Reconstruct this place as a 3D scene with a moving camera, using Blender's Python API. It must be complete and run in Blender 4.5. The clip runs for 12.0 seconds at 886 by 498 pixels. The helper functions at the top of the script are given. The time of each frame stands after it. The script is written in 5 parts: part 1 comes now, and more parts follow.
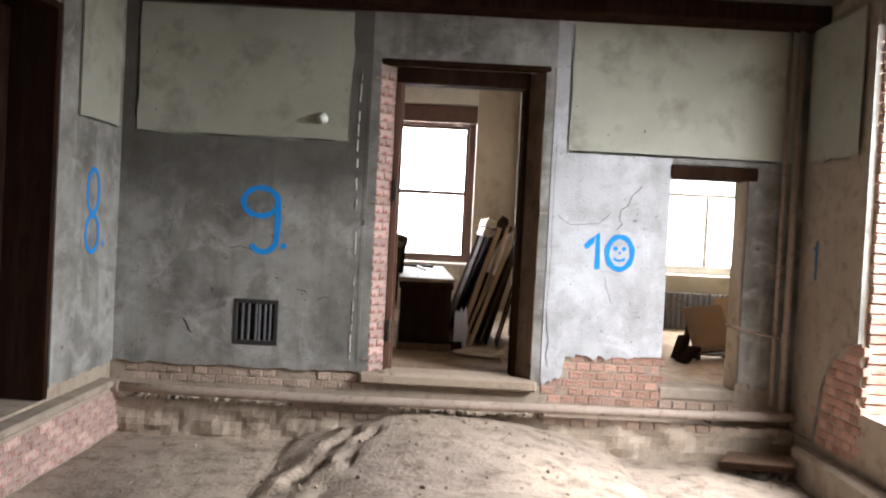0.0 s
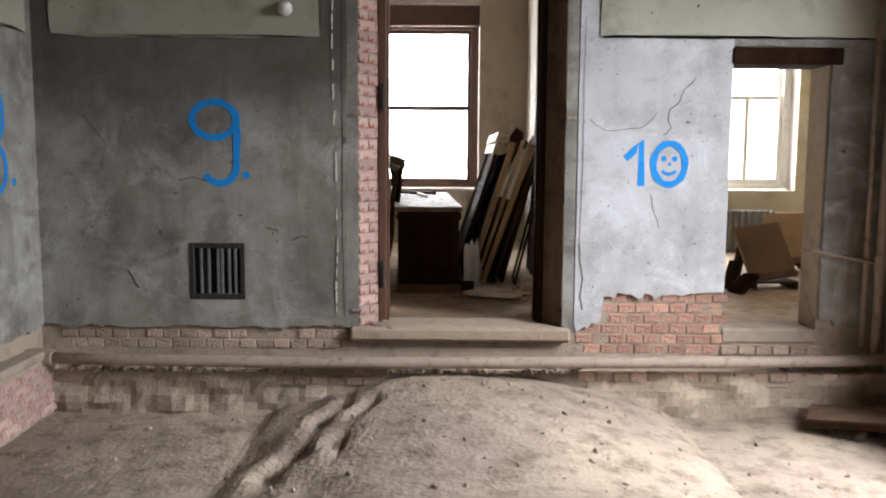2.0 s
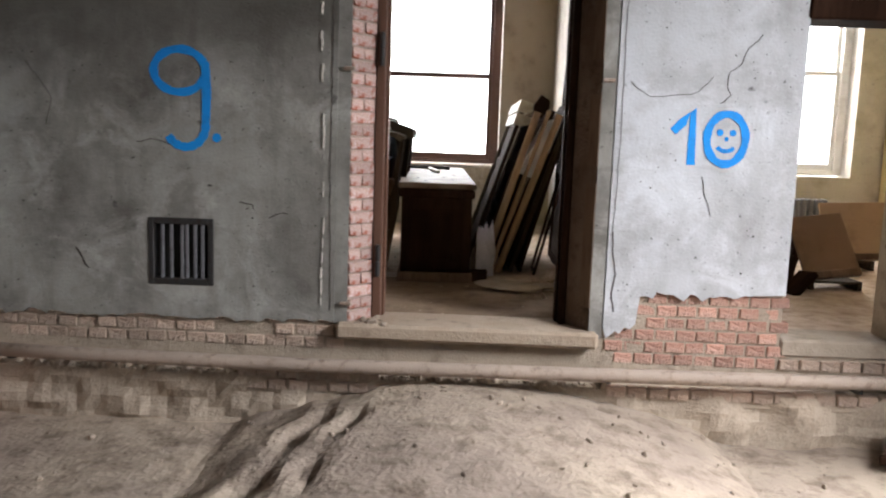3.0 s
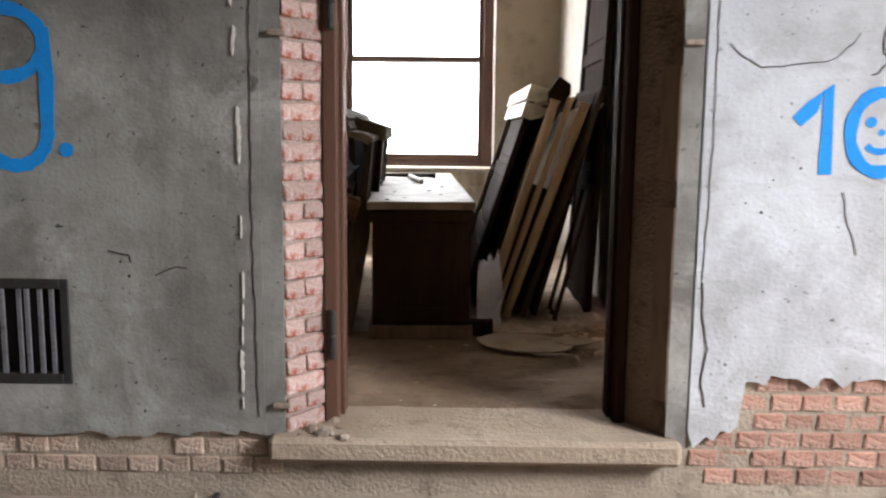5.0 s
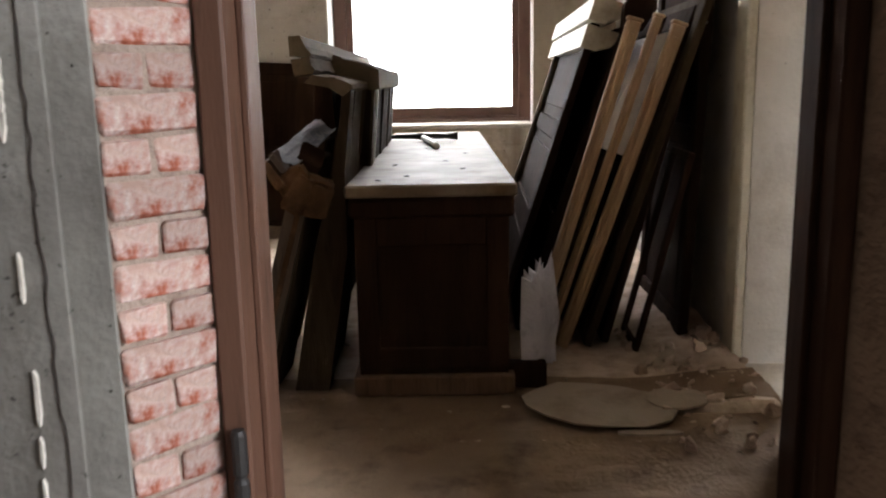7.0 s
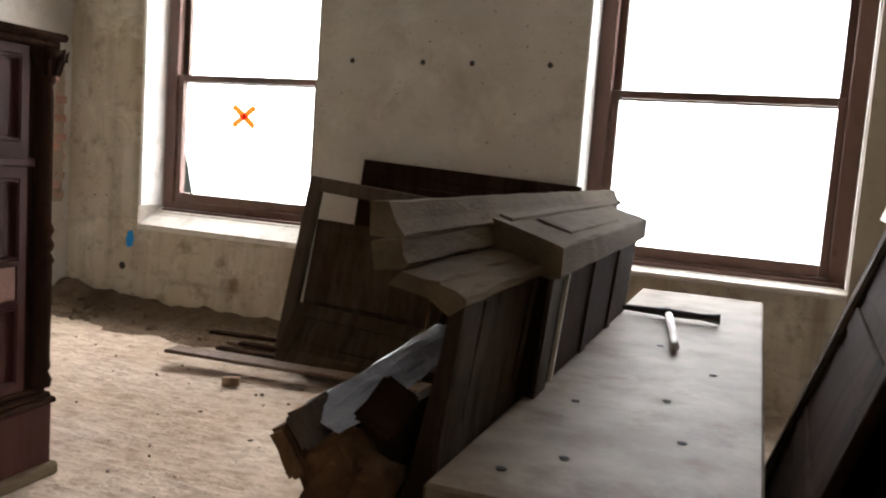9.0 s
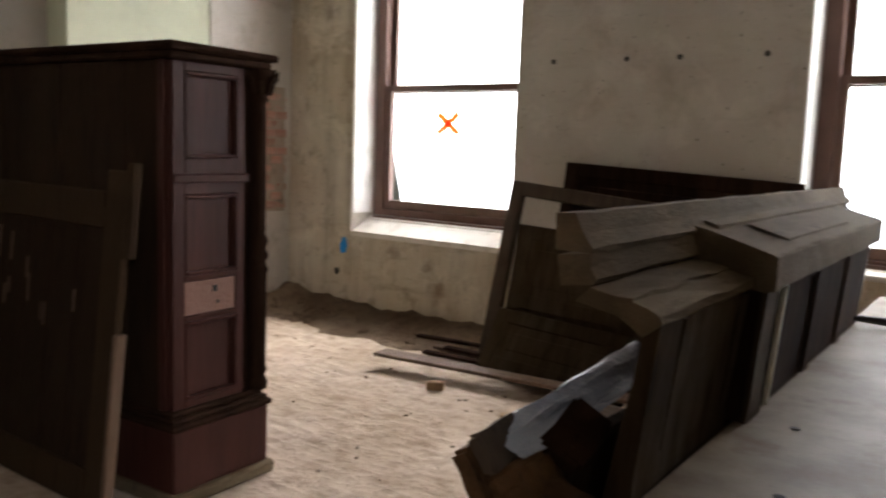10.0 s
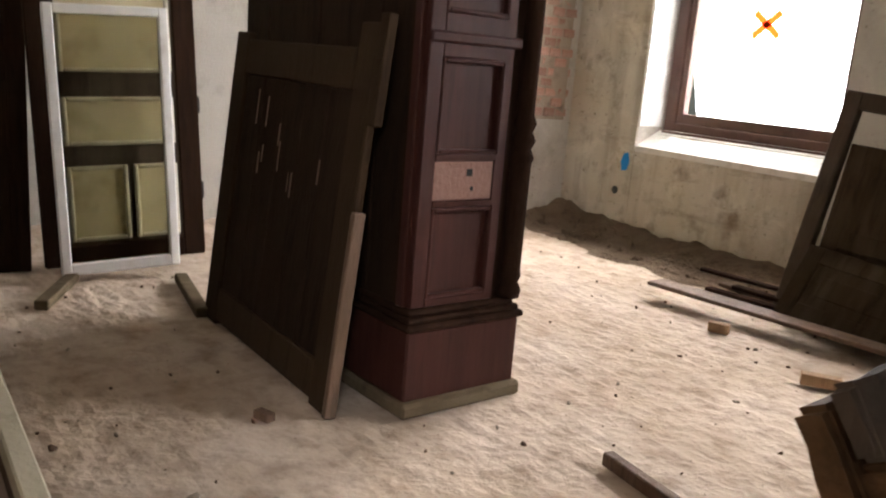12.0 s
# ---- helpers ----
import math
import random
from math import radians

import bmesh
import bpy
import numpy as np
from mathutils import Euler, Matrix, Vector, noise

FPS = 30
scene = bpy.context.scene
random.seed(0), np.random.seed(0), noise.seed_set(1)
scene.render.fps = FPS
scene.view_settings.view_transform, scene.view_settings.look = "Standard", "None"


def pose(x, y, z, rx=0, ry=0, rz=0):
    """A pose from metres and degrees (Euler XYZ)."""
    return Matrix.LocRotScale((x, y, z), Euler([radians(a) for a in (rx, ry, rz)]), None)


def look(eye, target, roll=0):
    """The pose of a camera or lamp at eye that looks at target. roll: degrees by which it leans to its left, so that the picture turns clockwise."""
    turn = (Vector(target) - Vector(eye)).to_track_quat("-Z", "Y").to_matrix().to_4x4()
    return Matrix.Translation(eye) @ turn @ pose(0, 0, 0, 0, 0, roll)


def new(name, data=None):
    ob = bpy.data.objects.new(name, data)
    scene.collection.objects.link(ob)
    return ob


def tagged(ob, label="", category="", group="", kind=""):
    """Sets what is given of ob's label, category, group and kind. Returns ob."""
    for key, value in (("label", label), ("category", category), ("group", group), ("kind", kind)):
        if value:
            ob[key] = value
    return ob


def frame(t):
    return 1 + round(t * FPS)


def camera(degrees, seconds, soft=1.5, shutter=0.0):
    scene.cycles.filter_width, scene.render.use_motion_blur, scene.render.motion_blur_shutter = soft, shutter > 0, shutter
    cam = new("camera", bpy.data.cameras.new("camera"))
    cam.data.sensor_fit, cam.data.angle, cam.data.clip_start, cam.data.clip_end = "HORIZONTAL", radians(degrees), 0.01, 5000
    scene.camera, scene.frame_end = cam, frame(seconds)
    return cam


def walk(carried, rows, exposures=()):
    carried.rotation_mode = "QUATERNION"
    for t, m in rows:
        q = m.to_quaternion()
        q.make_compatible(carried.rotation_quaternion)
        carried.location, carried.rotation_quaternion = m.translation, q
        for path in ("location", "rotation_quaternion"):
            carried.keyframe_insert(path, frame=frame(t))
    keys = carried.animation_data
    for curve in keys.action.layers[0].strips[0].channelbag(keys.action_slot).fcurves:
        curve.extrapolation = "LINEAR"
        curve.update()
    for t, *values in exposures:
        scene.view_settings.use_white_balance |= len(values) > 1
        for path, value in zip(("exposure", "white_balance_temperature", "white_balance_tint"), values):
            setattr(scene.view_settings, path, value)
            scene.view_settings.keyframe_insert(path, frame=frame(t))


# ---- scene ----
cam = camera(55.47, 12.0, soft=2.1, shutter=0.3)
PATH = [
    (0, 0.010, 0.119, 1.321, 0.12, -1.39, -2.98),
    (0.5, 0.038, 0.364, 1.232, 1.60, -3.77, -2.62),
    (1, 0.068, 0.724, 1.178, 4.48, -7.29, -4.16),
    (1.5, 0.011, 1.233, 1.210, 2.22, -9.55, -4.34),
    (2, 0.009, 1.635, 1.233, 0.29, -6.31, -0.37),
    (2.5, 0.085, 2.116, 1.217, 3.19, -6.66, -2.54),
    (3, 0.095, 2.622, 1.161, 1.93, -7.80, -1.97),
    (3.2, 0.074, 2.786, 1.183, -0.10, -7.19, -0.87),
    (4.8, 0.017, 4.363, 1.192, -0.33, -7.78, -0.66),
    (5, 0.006, 4.498, 1.180, 0.56, -8.09, -0.61),
    (5.5, 0.016, 4.921, 1.203, 7.19, -8.65, -1.77),
    (6, 0.025, 5.368, 1.165, 2.78, -9.78, -1.42),
    (6.5, -0.001, 5.750, 1.174, 1.18, -9.89, -0.95),
    (6.7, 0.007, 5.931, 1.131, 1.43, -11.34, -0.05),
    (8.3, 0.129, 7.407, 1.214, 13.54, -6.88, -2.47),
    (8.5, 0.136, 7.536, 1.285, 16.86, -5.96, -4.54),
    (9, 0.143, 7.724, 1.390, 23.24, -6.12, -4.13),
    (9.5, 0.116, 7.796, 1.411, 26.80, -5.67, -1.57),
    (10, 0.138, 7.826, 1.408, 37.32, -6.81, -1.98),
    (10.5, 0.128, 7.849, 1.400, 47.92, -7.01, -2.23),
    (11, 0.019, 7.938, 1.333, 52.01, -8.93, -1.96),
    (11.2, -0.037, 7.968, 1.281, 52.32, -9.35, -1.60),
    (11.5, -0.100, 8.056, 1.284, 53.34, -10.78, -1.57),
    (12, -0.266, 8.256, 1.174, 56.59, -12.32, -4.62),
]
EXPOSURES = [(0.0, 0.3), (1.0, -0.05), (2.5, -0.08), (5.0, 0.08), (6.5, 0.02), (8.5, -0.1), (9.0, -0.45), (9.5, -0.66), (10.0, -0.58), (10.5, -0.42), (11.0, -0.16), (11.5, 0.02), (12.0, 0.05)]
walk(cam, [(t, pose(x, y, z, 90 + pitch, roll, yaw)) for t, x, y, z, yaw, pitch, roll in PATH], EXPOSURES)

# ---- world and daylight: an overcast day, light through the window openings ----
world = bpy.data.worlds.new("overcast_sky")
scene.world = world
world.use_nodes = True
sky = world.node_tree.nodes.new("ShaderNodeTexSky")
sky.sky_type, sky.sun_disc = "NISHITA", False
sky.sun_elevation, sky.sun_rotation = radians(42), radians(60)
back = world.node_tree.nodes["Background"]
world.node_tree.links.new(sky.outputs["Color"], back.inputs["Color"])
back.inputs["Strength"].default_value = 0.12
sun = new("sun", bpy.data.lights.new("sun", "SUN"))
sun.data.energy, sun.data.angle, sun.data.color = 1.2, radians(15), (1.0, 0.96, 0.9)
sun.matrix_world = look((0, 0, 30), (-14, -22, 0))


def window_light(name, eye, target, w, h, power, spread=180, color=(0.985, 0.955, 0.98)):
    lamp = new(name, bpy.data.lights.new(name, "AREA"))
    lamp.data.shape, lamp.data.size, lamp.data.size_y = "RECTANGLE", w, h
    lamp.data.energy, lamp.data.color = power, color
    lamp.data.spread = radians(spread)
    lamp.matrix_world = look(eye, target)
    return lamp


window_light("daylight_a", (-0.37, 13.75, 2.1), (-0.37, 10.0, 1.0), 2.6, 3.0, 390)
window_light("daylight_b", (-3.83, 13.75, 2.1), (-3.83, 10.0, 1.0), 2.6, 3.0, 600)
window_light("daylight_c", (3.95, 13.75, 2.2), (3.6, 10.0, 1.2), 2.4, 3.0, 560)
window_light("daylight_d", (4.9, 5.0, 3.5), (0.9, 6.9, 0.0), 2.4, 2.2, 740, 130, (0.93, 0.945, 1.0))
window_light("daylight_e", (4.9, 1.0, 3.2), (-0.6, 5.6, -0.4), 2.4, 2.2, 480, 140, (0.93, 0.945, 1.0))

# ---- materials ----
def mat(name, base, rough=0.8, metal=0.0, dark=None, grain=6.0, stain=1.1, bump=0.3, fine=60.0, vary=0.0, third=None, spec=0.3, stretch=(1, 1, 1), streak=0.0, lo=0.52, hi=0.78, worn=0.0):
    """A surface of two or three colours mixed by stains, with fine grain and relief."""
    m = bpy.data.materials.new(name)
    m.use_nodes = True
    nt = m.node_tree
    b = nt.nodes["Principled BSDF"]

    def node(kind, **kw):
        n = nt.nodes.new(kind)
        for k, v in kw.items():
            n.inputs[k].default_value = v
        return n
    co = nt.nodes.new("ShaderNodeTexCoord")
    geo = nt.nodes.new("ShaderNodeNewGeometry")
    mp = nt.nodes.new("ShaderNodeMapping")
    mp.inputs["Scale"].default_value = stretch
    nt.links.new((co.outputs["Object"] if vary or stretch != (1, 1, 1) else geo.outputs["Position"]), mp.inputs["Vector"])
    at = mp.outputs["Vector"]
    big = node("ShaderNodeTexNoise", Scale=stain, Detail=6.0, Roughness=0.62)
    mid = node("ShaderNodeTexNoise", Scale=grain, Detail=8.0, Roughness=0.65)
    tiny = node("ShaderNodeTexNoise", Scale=fine, Detail=4.0)
    for n in (big, mid, tiny):
        nt.links.new(at, n.inputs["Vector"])
    dark = dark or tuple(c * 0.55 for c in base)
    third = third or tuple(min(1.0, c * 1.18) for c in base)

    def mix(f, a, c):
        n = nt.nodes.new("ShaderNodeMix")
        n.data_type = "RGBA"
        nt.links.new(f, n.inputs["Factor"])
        for s, v in ((n.inputs["A"], a), (n.inputs["B"], c)):
            if isinstance(v, tuple):
                s.default_value = (*v, 1)
            else:
                nt.links.new(v, s)
        return n.outputs["Result"]

    def ramp(f, lo, hi):
        n = nt.nodes.new("ShaderNodeMapRange")
        n.inputs["From Min"].default_value, n.inputs["From Max"].default_value = lo, hi
        nt.links.new(f, n.inputs["Value"])
        return n.outputs["Result"]
    c = mix(ramp(big.outputs["Fac"], 0.4, 0.66), base, third)
    c = mix(ramp(mid.outputs["Fac"], lo, hi), c, dark)
    if streak:
        mp2 = nt.nodes.new("ShaderNodeMapping")
        mp2.inputs["Scale"].default_value = (5.0, 5.0, 0.5)
        nt.links.new(geo.outputs["Position"], mp2.inputs["Vector"])
        st = node("ShaderNodeTexNoise", Scale=1.0, Detail=7.0, Roughness=0.6)
        nt.links.new(mp2.outputs["Vector"], st.inputs["Vector"])
        sc = nt.nodes.new("ShaderNodeMath")
        sc.operation = "MULTIPLY"
        sc.inputs[1].default_value = streak
        nt.links.new(ramp(st.outputs["Fac"], 0.48, 0.72), sc.inputs[0])
        c = mix(sc.outputs["Value"], c, dark)
        spots = node("ShaderNodeTexNoise", Scale=9.0, Detail=3.0, Roughness=0.5)
        nt.links.new(at, spots.inputs["Vector"])
        c = mix(ramp(spots.outputs["Fac"], 0.72, 0.8), c, tuple(v * 0.35 for v in dark))
    if worn:
        pal = node("ShaderNodeTexNoise", Scale=2.7, Detail=9.0, Roughness=0.7, Distortion=0.6)
        nt.links.new(geo.outputs["Position"], pal.inputs["Vector"])
        pf = nt.nodes.new("ShaderNodeMath")
        pf.operation, pf.inputs[1].default_value = "MULTIPLY", worn
        nt.links.new(ramp(pal.outputs["Fac"], 0.52, 0.66), pf.inputs[0])
        c = mix(pf.outputs["Value"], c, tuple(min(0.8, v * 1.3) for v in third))
        mp3 = nt.nodes.new("ShaderNodeMapping")
        mp3.inputs["Scale"].default_value = (1.0, 1.0, 3.6)
        nt.links.new(geo.outputs["Position"], mp3.inputs["Vector"])
        bar = node("ShaderNodeTexNoise", Scale=1.5, Detail=8.0, Roughness=0.72, Distortion=0.4)
        nt.links.new(mp3.outputs["Vector"], bar.inputs["Vector"])
        bf = nt.nodes.new("ShaderNodeMath")
        bf.operation, bf.inputs[1].default_value = "MULTIPLY", worn * 1.2
        nt.links.new(ramp(bar.outputs["Fac"], 0.55, 0.75), bf.inputs[0])
        c = mix(bf.outputs["Value"], c, dark)
        pit = node("ShaderNodeTexNoise", Scale=38.0, Detail=3.0, Roughness=0.6)
        nt.links.new(geo.outputs["Position"], pit.inputs["Vector"])
        c = mix(ramp(pit.outputs["Fac"], 0.67, 0.74), c, tuple(v * 0.4 for v in dark))
    if vary:
        oi = nt.nodes.new("ShaderNodeObjectInfo")
        hsv = nt.nodes.new("ShaderNodeHueSaturation")
        nt.links.new(c, hsv.inputs["Color"])
        r = nt.nodes.new("ShaderNodeMapRange")
        r.inputs["To Min"].default_value, r.inputs["To Max"].default_value = 1 - vary, 1 + vary
        nt.links.new(oi.outputs["Random"], r.inputs["Value"])
        nt.links.new(r.outputs["Result"], hsv.inputs["Value"])
        c = hsv.outputs["Color"]
    nt.links.new(c, b.inputs["Base Color"])
    b.inputs["Metallic"].default_value = metal
    b.inputs["Specular IOR Level"].default_value = spec
    rr = nt.nodes.new("ShaderNodeMapRange")
    rr.inputs["To Min"].default_value, rr.inputs["To Max"].default_value = max(0.05, rough - 0.14), min(1.0, rough + 0.12)
    nt.links.new(mid.outputs["Fac"], rr.inputs["Value"])
    nt.links.new(rr.outputs["Result"], b.inputs["Roughness"])
    if bump:
        add = nt.nodes.new("ShaderNodeMath")
        add.operation = "ADD"
        nt.links.new(mid.outputs["Fac"], add.inputs[0])
        nt.links.new(tiny.outputs["Fac"], add.inputs[1])
        bp = node("ShaderNodeBump", Strength=bump, Distance=0.02)
        nt.links.new(add.outputs["Value"], bp.inputs["Height"])
        nt.links.new(bp.outputs["Normal"], b.inputs["Normal"])
    return m


GREY = mat("grey_plaster", (0.25, 0.24, 0.215), 0.94, dark=(0.115, 0.105, 0.092), third=(0.38, 0.37, 0.345), grain=2.4, stain=1.0, bump=0.2, streak=0.6, lo=0.42, hi=0.74, spec=0.15, worn=0.5)
CREAM = mat("cream_paint", (0.36, 0.355, 0.29), 0.9, dark=(0.22, 0.21, 0.165), third=(0.46, 0.46, 0.39), grain=3.0, stain=0.8, bump=0.15)
WHITE_WALL = mat("dirty_white_wall", (0.49, 0.45, 0.39), 0.92, dark=(0.33, 0.275, 0.21), third=(0.58, 0.545, 0.49), grain=2.2, stain=0.9, bump=0.18, worn=0.3)
STAINED = mat("stained_plaster", (0.49, 0.415, 0.31), 0.92, dark=(0.18, 0.125, 0.08), third=(0.6, 0.55, 0.46), grain=5.0, stain=1.3, bump=0.25, streak=0.6, lo=0.54, hi=0.76, worn=0.55)
OCHRE = mat("ochre_wall", (0.52, 0.44, 0.24), 0.88, dark=(0.4, 0.33, 0.18), grain=2.5, bump=0.12)
PALE_GREEN = mat("pale_green_wall", (0.58, 0.6, 0.45), 0.85, dark=(0.45, 0.45, 0.34), grain=2.0, bump=0.12)
CORE = mat("rough_mortar", (0.35, 0.285, 0.22), 0.97, dark=(0.19, 0.145, 0.11), grain=9.0, stain=2.0, bump=0.45, fine=60)
BRICK = mat("worn_red_brick", (0.40, 0.205, 0.15), 0.93, dark=(0.26, 0.12, 0.085), third=(0.50, 0.36, 0.29), grain=14, stain=5, bump=0.6, vary=0.3)
DUSTY_BRICK = mat("dusty_brick", (0.40, 0.29, 0.22), 0.95, dark=(0.24, 0.17, 0.13), third=(0.47, 0.38, 0.31), grain=12, stain=4, bump=0.7, vary=0.22)
LIMED_BRICK = mat("limewashed_brick", (0.44, 0.30, 0.25), 0.93, dark=(0.33, 0.105, 0.065), third=(0.66, 0.63, 0.62), grain=13, stain=9, bump=0.5, vary=0.25, lo=0.44, hi=0.62)
EARTH = mat("dry_trodden_earth", (0.275, 0.22, 0.178), 1.0, dark=(0.12, 0.088, 0.065), third=(0.40, 0.325, 0.25), grain=6.0, stain=0.9, bump=0.75, fine=32, spec=0.05, lo=0.48, hi=0.76)
FLOOR = mat("sawdust_floor", (0.47, 0.365, 0.275), 1.0, dark=(0.25, 0.175, 0.12), third=(0.58, 0.475, 0.385), grain=8.0, stain=1.5, bump=0.4, fine=40, spec=0.05, lo=0.45, hi=0.8)
CONCRETE = mat("dusty_concrete", (0.34, 0.28, 0.22), 0.97, dark=(0.18, 0.14, 0.105), grain=4, bump=0.22, lo=0.45, hi=0.75)
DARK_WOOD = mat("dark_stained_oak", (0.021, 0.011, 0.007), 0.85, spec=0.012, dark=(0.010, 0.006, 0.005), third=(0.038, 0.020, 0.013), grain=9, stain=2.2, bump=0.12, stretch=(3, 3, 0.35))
RED_WOOD = mat("mahogany_veneer", (0.036, 0.012, 0.009), 0.5, spec=0.12, dark=(0.026, 0.010, 0.008), third=(0.056, 0.019, 0.014), grain=10, stain=2, bump=0.08, stretch=(4, 4, 0.4))
SMOKY_WOOD = mat("smoky_brown_wood", (0.062, 0.041, 0.027), 0.85, dark=(0.025, 0.017, 0.012), third=(0.095, 0.07, 0.052), grain=9, stain=2, bump=0.25, stretch=(3, 3, 0.4), spec=0.15)
WORN_WOOD = mat("worn_brown_wood", (0.11, 0.065, 0.04), 0.75, dark=(0.045, 0.027, 0.018), third=(0.16, 0.10, 0.064), grain=9, stain=2, bump=0.3, stretch=(3, 3, 0.4))
GREY_WOOD = mat("dusty_grey_wood", (0.088, 0.064, 0.039), 0.95, spec=0.03, dark=(0.035, 0.023, 0.014), third=(0.155, 0.118, 0.075), grain=5, stain=2.5, bump=0.25, stretch=(3, 0.8, 3))
PALE_WOOD = mat("pale_sawn_wood", (0.33, 0.215, 0.125), 0.85, dark=(0.18, 0.11, 0.06), grain=8, bump=0.25, stretch=(3, 3, 0.4))
CREAM_WOOD = mat("chipped_cream_wood", (0.52, 0.47, 0.35), 0.65, dark=(0.27, 0.215, 0.14), third=(0.6, 0.56, 0.45), grain=6, bump=0.15)
WHITE_WOOD = mat("white_painted_wood", (0.75, 0.74, 0.71), 0.5, dark=(0.55, 0.53, 0.48), grain=6, bump=0.1)
FRAME_RED = mat("red_brown_window_paint", (0.10, 0.05, 0.036), 0.5, dark=(0.055, 0.028, 0.021), grain=8, bump=0.1)
COUNTER_TOP = mat("stained_worktop", (0.145, 0.108, 0.07), 0.62, dark=(0.10, 0.058, 0.026), third=(0.23, 0.19, 0.14), grain=5.0, stain=4.0, bump=0.05, spec=0.10, lo=0.52, hi=0.74)
SILL = mat("dusty_white_sill", (0.66, 0.62, 0.56), 0.8, dark=(0.45, 0.4, 0.33), grain=8, bump=0.2)
RUST = mat("rusty_pipe_paint", (0.33, 0.26, 0.21), 0.7, metal=0.1, dark=(0.12, 0.075, 0.05), grain=14, bump=0.3)
IRON = mat("dark_iron", (0.05, 0.048, 0.047), 0.6, metal=0.6, dark=(0.05, 0.03, 0.02), grain=20, bump=0.2)
STEEL_BAR = mat("grey_bar_paint", (0.17, 0.17, 0.18), 0.55, metal=0.3, dark=(0.08, 0.07, 0.07), grain=20)
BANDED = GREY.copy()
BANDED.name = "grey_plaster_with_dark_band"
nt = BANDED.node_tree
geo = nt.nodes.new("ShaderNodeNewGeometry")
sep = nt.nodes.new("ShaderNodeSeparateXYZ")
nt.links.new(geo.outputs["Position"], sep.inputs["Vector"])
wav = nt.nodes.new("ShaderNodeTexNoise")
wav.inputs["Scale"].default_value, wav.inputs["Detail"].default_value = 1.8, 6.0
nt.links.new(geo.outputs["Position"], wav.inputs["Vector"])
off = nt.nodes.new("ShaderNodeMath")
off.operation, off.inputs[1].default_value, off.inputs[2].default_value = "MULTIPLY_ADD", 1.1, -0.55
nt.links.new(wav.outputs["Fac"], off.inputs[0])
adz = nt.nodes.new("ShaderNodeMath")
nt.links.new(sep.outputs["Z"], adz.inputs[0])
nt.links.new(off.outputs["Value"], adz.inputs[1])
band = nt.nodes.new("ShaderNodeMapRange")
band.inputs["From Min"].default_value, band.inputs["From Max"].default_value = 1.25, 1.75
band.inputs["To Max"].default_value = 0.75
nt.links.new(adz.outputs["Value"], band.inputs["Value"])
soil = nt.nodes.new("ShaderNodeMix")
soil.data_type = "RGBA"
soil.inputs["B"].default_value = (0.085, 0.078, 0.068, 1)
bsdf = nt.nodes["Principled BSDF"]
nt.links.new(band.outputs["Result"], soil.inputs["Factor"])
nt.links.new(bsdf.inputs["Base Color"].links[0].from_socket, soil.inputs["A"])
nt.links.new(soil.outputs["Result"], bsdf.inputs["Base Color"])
BLUE = mat("blue_spray_paint", (0.008, 0.23, 0.66), 0.7, dark=(0.02, 0.18, 0.5), third=(0.01, 0.28, 0.75), grain=20, bump=0.1)
RED_TAPE = mat("red_tape", (0.7, 0.05, 0.02), 0.6, bump=0)
BLACK = mat("unlit_hollow_black", (0.012, 0.011, 0.010), 0.9, bump=0)
DARK_PLASTER = mat("dark_brown_plaster", (0.10, 0.085, 0.07), 0.95, dark=(0.04, 0.033, 0.028), grain=4, bump=0.4)
FOIL = mat("crumpled_pale_sheet", (0.62, 0.61, 0.66), 0.5, dark=(0.42, 0.41, 0.46), grain=14, bump=0.4)
TAN = mat("tan_board", (0.36, 0.24, 0.15), 0.8, dark=(0.24, 0.155, 0.1), grain=3, bump=0.1)
PLASTIC = mat("grey_plastic_foil", (0.30, 0.335, 0.41), 0.3, dark=(0.14, 0.15, 0.18), grain=7, bump=0.4)
LEAF = mat("pale_foliage", (0.11, 0.12, 0.04), 0.8, dark=(0.06, 0.08, 0.025), third=(0.2, 0.16, 0.05), grain=4)
GRASS = mat("dry_grass_ground", (0.16, 0.15, 0.09), 1.0, grain=2, stain=0.4)


def glass(name, tint=(0.93, 0.96, 0.95), rough=0.02):
    m = bpy.data.materials.new(name)
    m.use_nodes = True
    b = m.node_tree.nodes["Principled BSDF"]
    b.inputs["Base Color"].default_value = (*tint, 1)
    b.inputs["Transmission Weight"].default_value = 1.0
    b.inputs["Roughness"].default_value, b.inputs["IOR"].default_value = rough, 1.05
    return m


GLASS = glass("window_glass")
DUSTY_GLASS = glass("dusty_glass", (0.52, 0.51, 0.41), 0.14)


# ---- builders ----
def link(name, bm, material, parent=None, label="", smooth=False):
    me = bpy.data.meshes.new(name)
    bmesh.ops.recalc_face_normals(bm, faces=bm.faces)
    bm.to_mesh(me)
    bm.free()
    if smooth:
        for p in me.polygons:
            p.use_smooth = True
    me.materials.append(material)
    ob = new(name, me)
    ob.parent = parent
    if label:
        tagged(ob, label)
    return ob


def part(name, bm, material, parent, label="", smooth=False):
    return link(name, bm, material, parent, label, smooth)


def thing(name, m, label, category, group=""):
    e = new(name)
    e.matrix_world = m
    return tagged(e, label, category, group)


